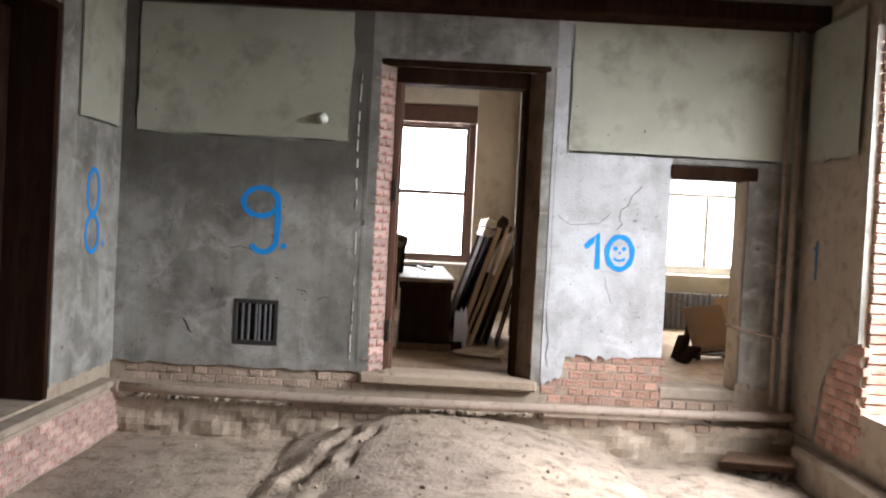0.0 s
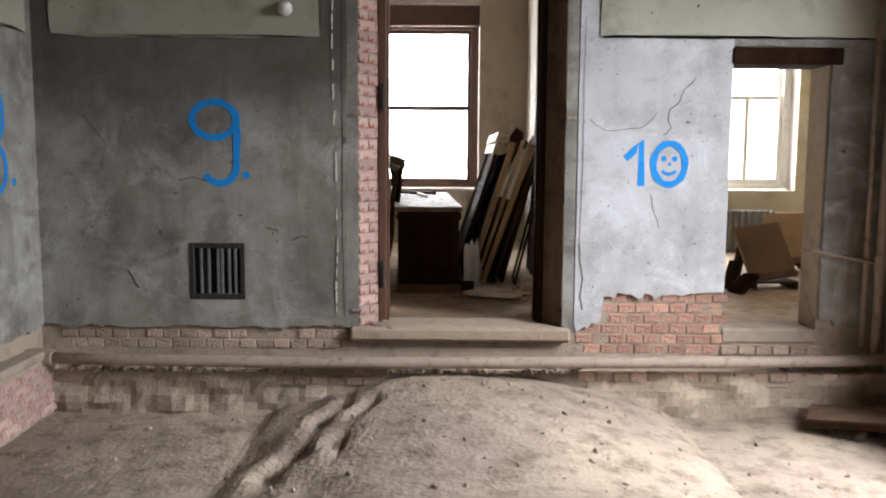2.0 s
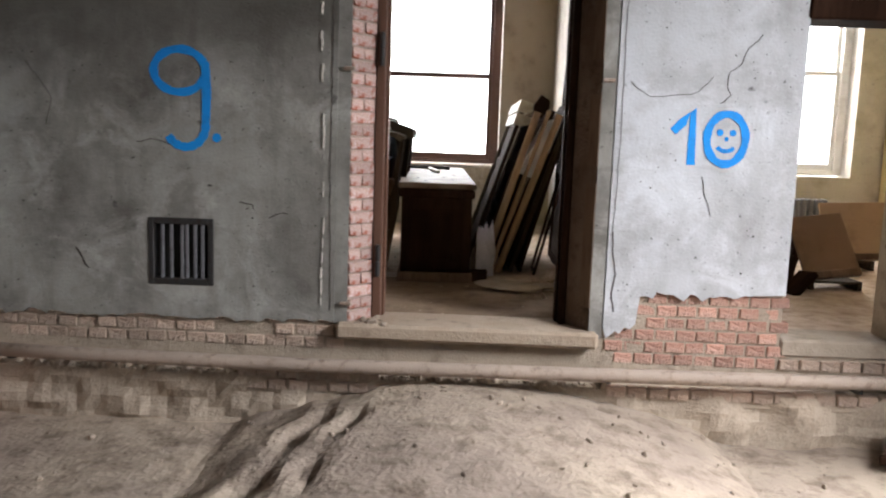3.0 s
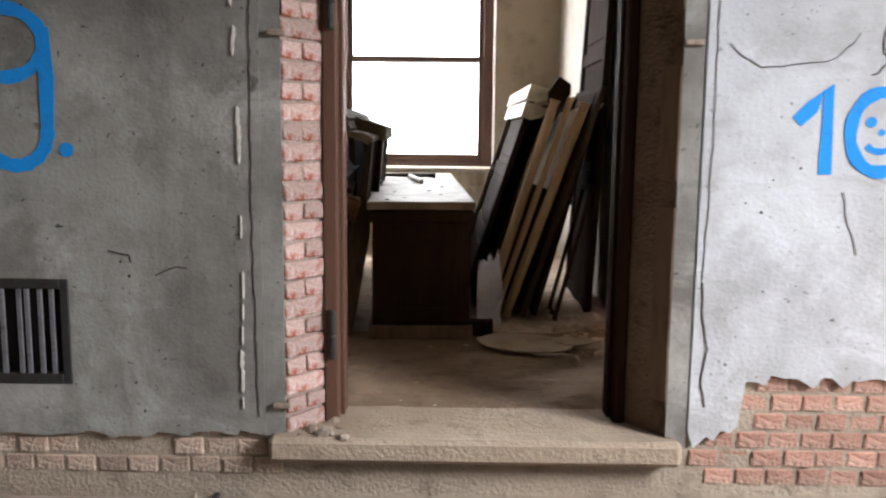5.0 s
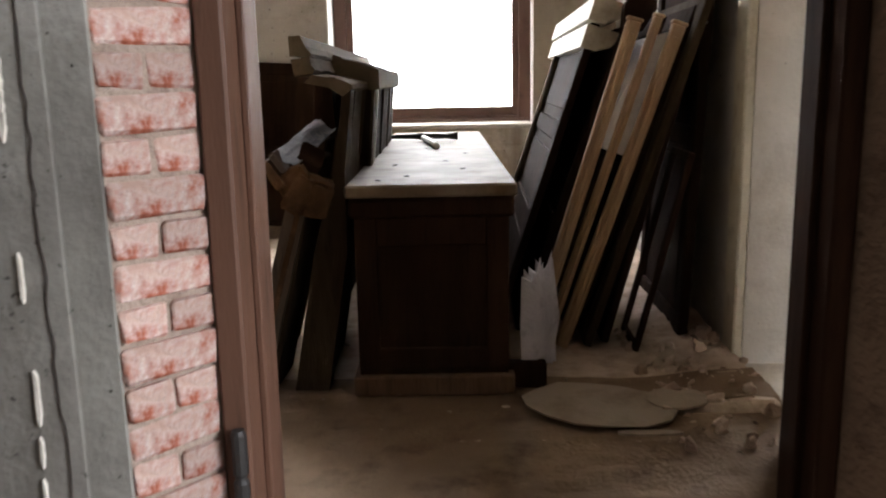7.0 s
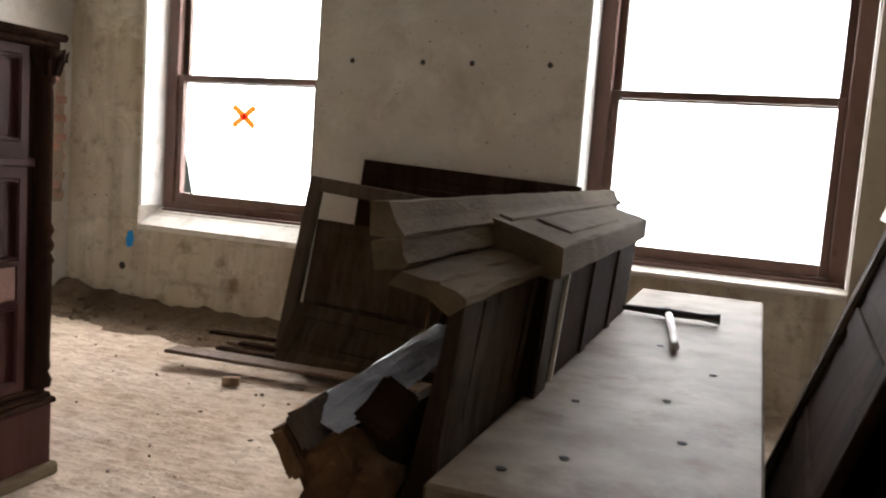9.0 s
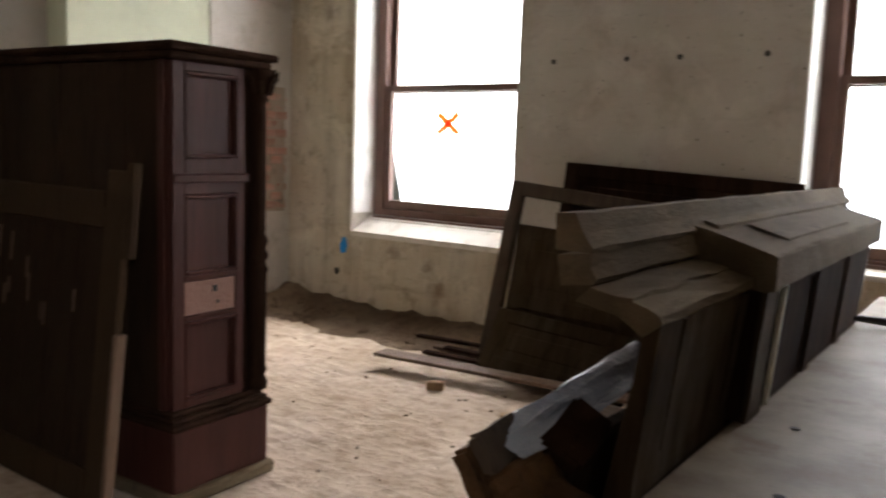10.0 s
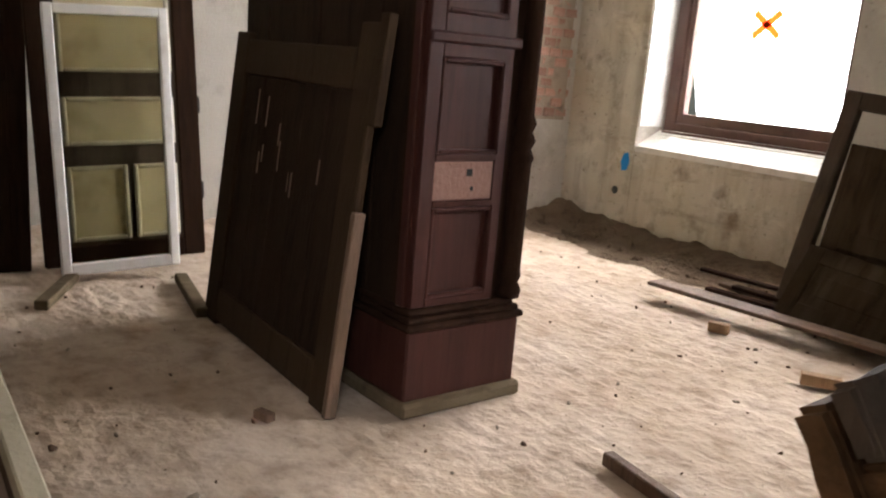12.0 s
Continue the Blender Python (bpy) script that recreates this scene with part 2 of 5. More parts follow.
def bx(bm, x0, x1, y0, y1, z0, z1, bevel=0.0, m=None):
    """A box, with worn edges where bevel is given."""
    t = bmesh.new()
    bmesh.ops.create_cube(t, size=1)
    for v in t.verts:
        v.co = Vector((x0 + (v.co.x + 0.5) * (x1 - x0), y0 + (v.co.y + 0.5) * (y1 - y0), z0 + (v.co.z + 0.5) * (z1 - z0)))
    if bevel:
        bmesh.ops.bevel(t, geom=t.edges[:], offset=bevel, segments=1, affect="EDGES")
    return merge(bm, t, m)


def merge(bm, t, m=None):
    if m is not None:
        bmesh.ops.transform(t, matrix=m, verts=t.verts)
    made = {v: bm.verts.new(v.co) for v in t.verts}
    for f in t.faces:
        bm.faces.new([made[v] for v in f.verts])
    t.free()
    return bm


def box(x0, x1, y0, y1, z0, z1, bevel=0.004):
    return bx(bmesh.new(), x0, x1, y0, y1, z0, z1, bevel)


def prism(points, thick, m=None, bm=None):
    """An outline in x and z, pushed to a thickness along y."""
    t = bmesh.new()
    a = [t.verts.new((x, 0, z)) for x, z in points]
    b = [t.verts.new((x, thick, z)) for x, z in points]
    t.faces.new(a)
    t.faces.new(b[::-1])
    n = len(points)
    for i in range(n):
        t.faces.new((a[i], b[i], b[(i + 1) % n], a[(i + 1) % n]))
    bmesh.ops.triangulate(t, faces=[f for f in t.faces if len(f.verts) > 4])
    return merge(bm or bmesh.new(), t, m)


def lathe(profile, n=20, bm=None, m=None):
    t = bmesh.new()
    rings = [[t.verts.new((r * math.cos(2 * math.pi * i / n), r * math.sin(2 * math.pi * i / n), z)) for i in range(n)] for r, z in profile]
    for a, b in zip(rings, rings[1:]):
        for i in range(n):
            t.faces.new((a[i], a[(i + 1) % n], b[(i + 1) % n], b[i]))
    t.faces.new(rings[0][::-1])
    t.faces.new(rings[-1])
    return merge(bm or bmesh.new(), t, m)


def tube(points, r, n=12, bm=None, wobble=0.0):
    """A round bar along a line of points."""
    t = bmesh.new()
    pts = [Vector(p) for p in points]
    rings = []
    for i, p in enumerate(pts):
        d = (pts[min(i + 1, len(pts) - 1)] - pts[max(i - 1, 0)]).normalized()
        u = d.orthogonal().normalized() if abs(d.z) > 0.9 else d.cross(Vector((0, 0, 1))).normalized()
        v = d.cross(u)
        rr = r * (1 + wobble * (random.random() - 0.5))
        rings.append([t.verts.new(p + rr * (u * math.cos(2 * math.pi * k / n) + v * math.sin(2 * math.pi * k / n))) for k in range(n)])
    for a, b in zip(rings, rings[1:]):
        for k in range(n):
            t.faces.new((a[k], a[(k + 1) % n], b[(k + 1) % n], b[k]))
    t.faces.new(rings[0][::-1])
    t.faces.new(rings[-1])
    return merge(bm or bmesh.new(), t)


def wall(u0, u1, z0, z1, thick, holes, to):
    """A wall with openings through it, in its own u, depth and z; to() turns these into places."""
    us = sorted({u0, u1, *[h for q in holes for h in q[:2]]})
    zs = sorted({z0, z1, *[h for q in holes for h in q[2:]]})
    us, zs = [u for u in us if u0 <= u <= u1], [z for z in zs if z0 <= z <= z1]
    bm = bmesh.new()
    cache = {}

    def vert(u, d, z):
        k = (round(u, 4), round(d, 4), round(z, 4))
        if k not in cache:
            cache[k] = bm.verts.new(to(u, d, z))
        return cache[k]

    def solid(i, j):
        if not (0 <= i < len(us) - 1 and 0 <= j < len(zs) - 1):
            return False
        u, z = (us[i] + us[i + 1]) / 2, (zs[j] + zs[j + 1]) / 2
        return not any(a < u < b and c < z < d for a, b, c, d in holes)
    for i in range(len(us) - 1):
        for j in range(len(zs) - 1):
            if not solid(i, j):
                continue
            a, b, c, d = us[i], us[i + 1], zs[j], zs[j + 1]
            for dep in (0, thick):
                bm.faces.new([vert(*p) for p in ((a, dep, c), (b, dep, c), (b, dep, d), (a, dep, d))])
            for n, e in (((i - 1, j), ((a, c), (a, d))), ((i + 1, j), ((b, c), (b, d))), ((i, j - 1), ((a, c), (b, c))), ((i, j + 1), ((a, d), (b, d)))):
                if not solid(*n):
                    (p, q), (r, s) = e
                    bm.faces.new([vert(p, 0, q), vert(r, 0, s), vert(r, thick, s), vert(p, thick, q)])
    return bm


def along_x(y):
    return lambda u, d, z: (u, y + d, z)


def along_y(x):
    return lambda u, d, z: (x + d, u, z)


def structure(name, bm, material, label, category="wall"):
    return tagged(link(name, bm, material), label, category, "", "structure")


def jagged(x0, x1, z, amp, step, seed):
    """A broken edge from x0 to x1 at about height z."""
    rng = random.Random(seed)
    n = max(2, int(abs(x1 - x0) / step))
    ph = rng.random() * 9
    return [(x0 + (x1 - x0) * (i + (rng.uniform(-0.35, 0.35) if 0 < i < n else 0)) / n, z + amp * ((rng.random() - 0.5) * 1.3 + 1.6 * noise.noise(Vector((i * 0.37, ph, 0))))) for i in range(n + 1)]


# ---- large structure ----
DOOR = (-0.655, 0.87, -0.05, 2.76)
HATCH = (2.0, 2.68, -0.05, 1.9)
NICHE = (-1.83, -1.44, 0.2, 0.6)
wall_north = structure("wall_north", wall(-3.2, 5.6, -0.9, 3.6, 0.30, [DOOR, HATCH, NICHE], along_x(7.65)), CORE, "thick masonry wall with a tall doorway and a broken hatch")
W2 = (-1.15, 0.43, 0.80, 3.2)
W1 = (-4.60, -3.06, 0.71, 3.2)
W3 = (3.25, 4.62, 0.80, 3.0)
wall_far = structure("wall_far", wall(-5.9, 5.6, -0.3, 3.9, 0.5, [W1, W2, W3], along_x(12.85)), WHITE_WALL, "dirty white plastered outer wall with tall sash windows")
# Unseen wall and crown close light leaks; grey bounces less than white.
structure("wall_north_west", box(-5.9, -3.2, 7.65, 7.95, -0.5, 3.9, 0), GREY, "unseen inner wall in stained grey plaster, closing off stray light")
structure("wall_north_crown", box(-3.2, 5.6, 7.65, 7.95, 3.6, 3.9, 0), CORE, "unseen masonry closing the gap above the doorway wall")
# West wall takes a darker copy of the dirty white to look dimly lit.
wall_west = structure("wall_west", wall(7.95, 12.85, -0.3, 3.9, 0.3, [], along_y(-5.9)), mat("dimmed_white_wall", (0.42, 0.385, 0.33), 0.92, dark=(0.27, 0.235, 0.19), third=(0.5, 0.47, 0.415), grain=2.2, stain=0.9, bump=0.18), "dirty white plastered inner wall")
structure("chimney_breast", box(-5.6, -5.34, 10.85, 12.85, -0.2, 3.9, 0.006), PALE_GREEN, "pale green chimney breast with stained lower plaster")
PASS = (8.82, 9.50, 0.0, 2.35)
wall_east = structure("wall_east", wall(7.95, 12.85, -0.3, 3.9, 0.2, [PASS], along_y(1.06)), WHITE_WALL, "plastered partition wall with a doorway")
structure("wall_side_room", wall(7.95, 12.85, -0.3, 3.9, 0.3, [], along_y(4.98)), OCHRE, "ochre and cream painted side wall")
S1, S2 = (4.2, 6.42, 0.1, 3.0), (0.0, 2.2, 0.1, 2.5)
wall_right = structure("wall_right", wall(-1.6, 7.65, -0.9, 3.6, 0.45, [S1, S2], along_y(3.18)), CORE, "masonry wall with broken plaster and window openings")
BLIND = (4.9, 6.42, -0.12, 2.85)
wall_left = structure("wall_left", wall(-1.6, 7.65, -0.9, 3.6, 0.3, [BLIND], along_y(-3.23)), CORE, "masonry wall with a dark doorway")
structure("wall_behind", box(-3.5, 3.6, -1.9, -1.6, -0.9, 3.6, 0), GREY, "grey plastered wall")
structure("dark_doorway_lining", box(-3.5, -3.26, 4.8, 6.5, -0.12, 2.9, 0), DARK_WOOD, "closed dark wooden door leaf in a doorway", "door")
structure("dark_door_jamb", box(-3.26, -2.905, 6.35, 6.416, -0.11, 2.845, 0.008), DARK_WOOD, "dark wooden door jamb", "trim")
structure("dark_door_head", box(-3.26, -2.905, 4.9, 6.35, 2.78, 2.845, 0.008), DARK_WOOD, "dark wooden door head", "trim")
# Front ceiling coloured dark so that it bounces little light into the room.
structure("ceiling_front", box(-3.5, 3.7, -1.9, 7.65, 3.36, 3.5, 0), DARK_PLASTER, "ceiling coloured dark to bounce little light", "ceiling")
# Back ceiling drawn grey instead of cream to weaken the bounced light.
structure("ceiling_back", box(-5.9, 5.6, 7.95, 12.85, 3.72, 3.86, 0), GREY, "grey ceiling dulled to bounce less light", "ceiling")
for y in (7.42, 4.6, 1.8):
    tagged(link("ceiling_beam", box(-2.92, 3.17, y - 0.16, y + 0.16, 3.2, 3.36, 0.01), DARK_WOOD), "dark timber beam under the dark ceiling", "beam", "ceiling beams", "structure")


def height(x, y):
    """The earth of the front room: a broad mound that ramps up to the door."""
    n = noise.noise(Vector((x * 1.4, y * 1.4, 0))) * 0.035 + noise.noise(Vector((x * 5, y * 5, 3))) * 0.012 + noise.noise(Vector((x * 14, y * 14, 7))) * 0.005
    s = max(0.0, min(1.0, (y - 3.6) / 3.5))
    s = s * s * (3 - 2 * s)
    cx, half = 0.1, 1.5
    side = max(0.0, 1 - ((x - cx) / half) ** 2) if x > cx else max(0.0, 1 - ((x - cx) / 1.35) ** 2)
    mound = 0.30 * s * side ** 0.8
    rut = 0.0
    wob = noise.noise(Vector((x * 3, y * 3, 9))) * 0.10 + noise.noise(Vector((x * 9, y * 9, 4))) * 0.03
    for k, off in enumerate((-0.50, -0.72, -1.0)):
        c = off - (7.2 - y) * (0.13 + 0.07 * k) + wob
        rut -= (0.075, 0.095, 0.055)[k] * math.exp(-((x - c) / (0.07 + 0.03 * k)) ** 2) * s * (0.6 + noise.noise(Vector((x, y * 2.5, k))))
    return -0.61 + mound + n + rut + (0.05 if y < 5.3 else 0.05 * max(0, 1 - (y - 5.3) / 0.5))


def sheet(x0, x1, y0, y1, step, fn, skirt=None):
    bm = bmesh.new()
    nx, ny = int((x1 - x0) / step), int((y1 - y0) / step)
    g = [[bm.verts.new((x0 + (x1 - x0) * i / nx, y0 + (y1 - y0) * j / ny, fn(x0 + (x1 - x0) * i / nx, y0 + (y1 - y0) * j / ny))) for j in range(ny + 1)] for i in range(nx + 1)]
    for i in range(nx):
        for j in range(ny):
            bm.faces.new((g[i][j], g[i + 1][j], g[i + 1][j + 1], g[i][j + 1]))
    return bm


structure("floor_front", sheet(-3.0, 3.25, -1.7, 7.62, 0.045, height), EARTH, "trodden dry earth floor heaped up to the doorway", "floor")


def floor_back(x, y):
    edge = 0.0
    for d in (12.85 - y, x + 5.6 if y < 10.85 else x + 5.34):
        edge += 0.10 * math.exp(-(max(d, 0) / 0.22) ** 2)
    if y > 9.0 and 0.55 < x < 1.06:
        edge += 0.06 * math.exp(-((1.06 - x) / 0.3) ** 2)
    r = 0.3 + 0.25 * noise.fractal(Vector((x * 4.3 + y * 2.2, y * 5.1, 1)), 0.9, 2.2, 4)
    return noise.noise(Vector((x * 2.5, y * 2.5, 5))) * 0.012 + edge * (0.4 + 1.2 * r) + noise.noise(Vector((x * 9, y * 22, 2))) * 0.007 + noise.noise(Vector((x * 26, y * 26, 4))) * 0.004 - 0.006


structure("floor_back", sheet(-5.6, 1.06, 7.95, 12.85, 0.03, floor_back), FLOOR, "pale floor thick with sawdust and plaster crumbs", "floor")
structure("floor_trodden_patch", sheet(-1.0, 1.05, 7.98, 9.34, 0.05, lambda x, y: floor_back(x, y) + 0.004), mat("trodden_brown_dirt", (0.19, 0.13, 0.085), 0.95, dark=(0.10, 0.066, 0.043), third=(0.27, 0.195, 0.135), grain=5, stain=1.6, bump=0.35, spec=0.1), "dark trodden dirt on the floor inside the doorway", "floor")
structure("floor_side_room", box(1.06, 5.0, 7.95, 12.85, -0.15, -0.004, 0), FLOOR, "dusty pale floor", "floor")
structure("floor_slab", box(-5.9, 5.6, 7.66, 12.85, -0.5, -0.16, 0), CONCRETE, "concrete slab under the floor", "floor")
structure("door_threshold", box(-0.68, 0.9, 7.56, 7.97, -0.09, 0.008, 0.018), mat("dusty_tan_threshold", (0.34, 0.26, 0.19), 0.97, dark=(0.17, 0.12, 0.085), third=(0.42, 0.34, 0.26), grain=6, stain=3, bump=0.5), "worn dusty door threshold", "threshold")
structure("hatch_threshold", box(2.0, 2.68, 7.63, 7.97, -0.1, 0.004, 0.012), CONCRETE, "dusty hatch threshold", "threshold")
structure("ground", box(-900, 900, 13.4, 1500, -1.6, -1.0, 0), GRASS, "dry grassy ground outside", "ground")

# plaster skins of the front room, broken off along the bottom
link_holes = [NICHE]


def plaster_run(x0, x1, edge, top, holes=()):
    """Plaster from a broken lower edge up to top, in columns, with openings left free."""
    bm = bmesh.new()
    us = sorted({x for x, _ in edge} | {h for q in holes for h in q[:2]})
    low = lambda u: np.interp(u, [e[0] for e in edge], [e[1] for e in edge])
    for a, b in zip(us, us[1:]):
        mid = (a + b) / 2
        spans = [(low(a), low(b), top)]
        for h in holes:
            if h[0] < mid < h[1]:
                spans = [(low(a), low(b), h[2]), (h[3], h[3], top)]
        for la, lb, hi in spans:
            t = bmesh.new()
            f = [t.verts.new(p) for p in ((a, 0, la), (b, 0, lb), (b, 0, hi), (a, 0, hi))]
            k = [t.verts.new((v.co.x, 0.032, v.co.z)) for v in f]
            t.faces.new(f)
            t.faces.new((f[0], f[1], k[1], k[0]))
            if a == us[0]:
                t.faces.new((f[0], f[3], k[3], k[0]))
            if b == us[-1]:
                t.faces.new((f[1], f[2], k[2], k[1]))
            t.faces.new((f[3], f[2], k[2], k[3]))
            if any(abs(b - h[0]) < 1e-4 for h in holes):
                t.faces.new((f[1], f[2], k[2], k[1]))
            if any(abs(a - h[1]) < 1e-4 for h in holes):
                t.faces.new((f[0], f[3], k[3], k[0]))
            merge(bm, t)
    bmesh.ops.remove_doubles(bm, verts=bm.verts, dist=0.0005)
    return bm


def skin_at(name, bm, m, material, label):
    bmesh.ops.transform(bm, matrix=m, verts=bm.verts)
    return structure(name, bm, material, label, "plaster")


AT_NORTH = Matrix.Translation((0, 7.62, 0))
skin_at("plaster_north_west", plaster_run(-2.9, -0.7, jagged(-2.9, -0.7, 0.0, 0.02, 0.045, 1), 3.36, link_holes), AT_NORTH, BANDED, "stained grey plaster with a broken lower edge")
edge = jagged(0.93, 1.12, 0.03, 0.05, 0.03, 2) + jagged(1.14, 1.8, 0.24, 0.03, 0.035, 3) + jagged(1.82, 2.0, 0.3, 0.05, 0.06, 4)
# Plaster base made brighter and bluer to carry the daylight on this wall.
skin_at("plaster_north_middle", plaster_run(0.93, 2.0, edge, 3.36), AT_NORTH, mat("daylit_grey_plaster", (0.45, 0.455, 0.46), 0.92, dark=(0.28, 0.27, 0.26), third=(0.56, 0.575, 0.6), grain=2.5, stain=1.1, bump=0.2, streak=0.35, lo=0.48, hi=0.8, spec=0.15, worn=0.45), "grey plaster tinted bright and bluish for daylight, cracked, broken off above bare brick")
skin_at("plaster_north_east", plaster_run(2.69, 3.16, jagged(2.69, 3.16, 0.02, 0.05, 0.04, 5), 3.36), AT_NORTH, GREY, "dark stained grey plaster beside a corner")
skin_at("plaster_over_hatch", plaster_run(2.0, 2.69, jagged(2.0, 2.69, 2.0, 0.012, 0.06, 6), 3.36), AT_NORTH, GREY, "grey plaster above a hatch lintel")
skin_at("plaster_over_door", plaster_run(-0.7, 0.93, jagged(-0.7, 0.93, 2.80, 0.01, 0.06, 7), 3.36), AT_NORTH, GREY, "stained grey plaster above the doorway")
skin_at("door_surround_west", plaster_run(-0.698, -0.622, jagged(-0.698, -0.622, -0.02, 0.03, 0.02, 8), 2.80), Matrix.Translation((0, 7.628, 0)), GREY, "grey plaster band with a long crack beside the door")
skin_at("door_surround_east", plaster_run(0.845, 0.925, jagged(0.845, 0.925, 0.0, 0.05, 0.02, 9), 2.80), Matrix.Translation((0, 7.626, 0)), GREY, "chipped pale plaster band beside the door")


def patch(name, x0, x1, z0, z1, m, seed, label, material=None):
    pts = jagged(x0, x1, z0, 0.014, 0.07, seed) + [(z_, p) for p, z_ in jagged(z0 + 0.06, z1, x1, 0.01, 0.1, seed + 1)] + [(x1, z1), (x0, z1)] + [(z_, p) for p, z_ in jagged(z1 - 0.05, z0 + 0.05, x0, 0.008, 0.1, seed + 2)]
    bm = prism(pts, 0.012, m)
    return structure(name, bm, material or CREAM, label, "plaster")


patch("upper_plaster_west", -2.76, -0.88, 2.05, 3.19, Matrix.Translation((0, 7.609, 0)), 21, "raised panel of pale cream plaster with ragged edges")
patch("upper_plaster_east", 1.07, 3.12, 2.06, 3.21, Matrix.Translation((0, 7.609, 0)), 31, "raised panel of pale cream plaster with ragged edges")
bm = plaster_run(6.42, 7.62, jagged(6.42, 7.62, -0.02, 0.02, 0.06, 41), 3.36)
bmesh.ops.transform(bm, matrix=Matrix.Translation((-2.90, 0, 0)) @ Matrix.Rotation(radians(90), 4, "Z"), verts=bm.verts)
structure("plaster_left", bm, GREY, "grey plaster with a blue spray-painted number", "plaster")
bm = plaster_run(-1.6, 4.9, jagged(-1.6, 4.9, -0.02, 0.02, 0.2, 42), 3.36)
bmesh.ops.transform(bm, matrix=Matrix.Translation((-2.90, 0, 0)) @ Matrix.Rotation(radians(90), 4, "Z"), verts=bm.verts)
structure("plaster_left_front", bm, GREY, "stained grey plaster", "plaster")
patch("upper_plaster_left", 6.72, 7.5, 2.06, 3.3, Matrix.Translation((-2.876, 0, 0)) @ Matrix.Rotation(radians(90), 4, "Z"), 51, "pale cream plaster with a ragged lower edge")
low_edge = [(6.42, 0.62), (6.5, 0.60), (6.62, 0.56), (6.72, 0.52), (6.85, 0.44), (6.95, 0.30), (7.02, 0.12), (7.05, -0.02), (7.12, -0.3), (7.62, -0.3)]
bm = plaster_run(6.42, 7.62, low_edge, 3.36)
bmesh.ops.transform(bm, matrix=Matrix.Translation((3.18, 0, 0)) @ Matrix.Rotation(radians(90), 4, "Z"), verts=bm.verts)
structure("plaster_right", bm, GREY, "grey plaster broken away from red brick", "plaster")
patch("upper_plaster_right", 6.6, 7.5, 2.06, 3.2, Matrix.Translation((3.155, 0, 0)) @ Matrix.Rotation(radians(90), 4, "Z"), 61, "pale cream plaster with a ragged lower edge")

# the foot of the walls: a brick ledge, a rubble plinth, a kerb of earth
structure("wall_plinth", sheet(-2.95, 3.18, -0.70, -0.31, 0.05, lambda x, y: 0.05 * noise.noise(Vector((x * 4, y * 7, 1))) + 0.02 * noise.noise(Vector((x * 14, y * 14, 1)))), CORE, "crumbling rubble plinth of the wall")
bpy.data.objects["wall_plinth"].matrix_world = Matrix.Translation((0, 7.50, 0)) @ Matrix.Rotation(radians(90), 4, "X")
structure("plinth_top", box(-2.95, 3.18, 7.51, 7.66, -0.40, -0.31, 0.01), CORE, "ledge of mortar and rubble at the foot of the wall")
structure("ledge_left", box(-3.2, -2.80, 3.0, 7.5, -0.7, -0.20, 0.01), CORE, "low ledge of masonry along the wall")
structure("ledge_left_cap", box(-3.2, -2.78, 3.0, 7.5, -0.2, -0.14, 0.015), CONCRETE, "dusty concrete cap of a low ledge")
structure("ledge_right", box(3.02, 3.18, 3.0, 7.2, -0.7, -0.34, 0.03), CONCRETE, "low plastered kerb along the wall")

# ---- windows ----
def sash_window(name, x0, x1, z0, z1, y, rail, label, x_mark=False, colour=None, mullion=None):
    w = tagged(thing(name, Matrix.Translation((0, y, 0)), label, "window"), kind="structure")
    c = colour or FRAME_RED
    bm = bmesh.new()
    for q in ((x0, x0 + 0.10, z0, z1), (x1 - 0.10, x1, z0, z1), (x0 + 0.1, x1 - 0.1, z1 - 0.1, z1), (x0 + 0.1, x1 - 0.1, z0, z0 + 0.06)):
        bx(bm, q[0], q[1], 0.0, 0.14, q[2], q[3], 0.006)
    part("window_frame", bm, c, w)
    for nm, a, b, d in (("lower_sash", z0 + 0.06, rail + 0.03, 0.02), ("upper_sash", rail - 0.03, z1 - 0.1, 0.075)):
        bm = bmesh.new()
        l, r, s = x0 + 0.1, x1 - 0.1, 0.05
        bx(bm, l, l + s, d, d + 0.045, a, b, 0.005)
        bx(bm, r - s, r, d, d + 0.045, a, b, 0.005)
        bx(bm, l + s, r - s, d, d + 0.045, a, a + (0.07 if nm == "lower_sash" else 0.05), 0.005)
        bx(bm, l + s, r - s, d, d + 0.045, b - 0.05, b, 0.005)
        if mullion and nm == "lower_sash":
            bx(bm, mullion - 0.03, mullion + 0.03, d, d + 0.045, a + 0.07, b - 0.05, 0.005)
        sash = part(nm, bm, c if nm == "lower_sash" else c, w)
        pane = part("pane", box(l + s - 0.01, r - s + 0.01, d + 0.018, d + 0.024, a + 0.03, b - 0.03, 0), GLASS, sash, "clear dusty glass pane")
        pane.visible_shadow = False
    return w


window_1 = sash_window("window_1", -4.58, -3.08, 0.84, 3.0, 13.08, 1.87, "tall red-brown sash window in a deep white reveal")
window_2 = sash_window("window_2", -1.14, 0.42, 0.80, 3.0, 13.08, 1.87, "tall red-brown sash window in a deep reveal")
window_3 = sash_window("window_3", 3.27, 4.60, 0.82, 2.95, 13.08, 2.03, "white-painted casement window with a centre bar", colour=WHITE_WOOD, mullion=4.03)
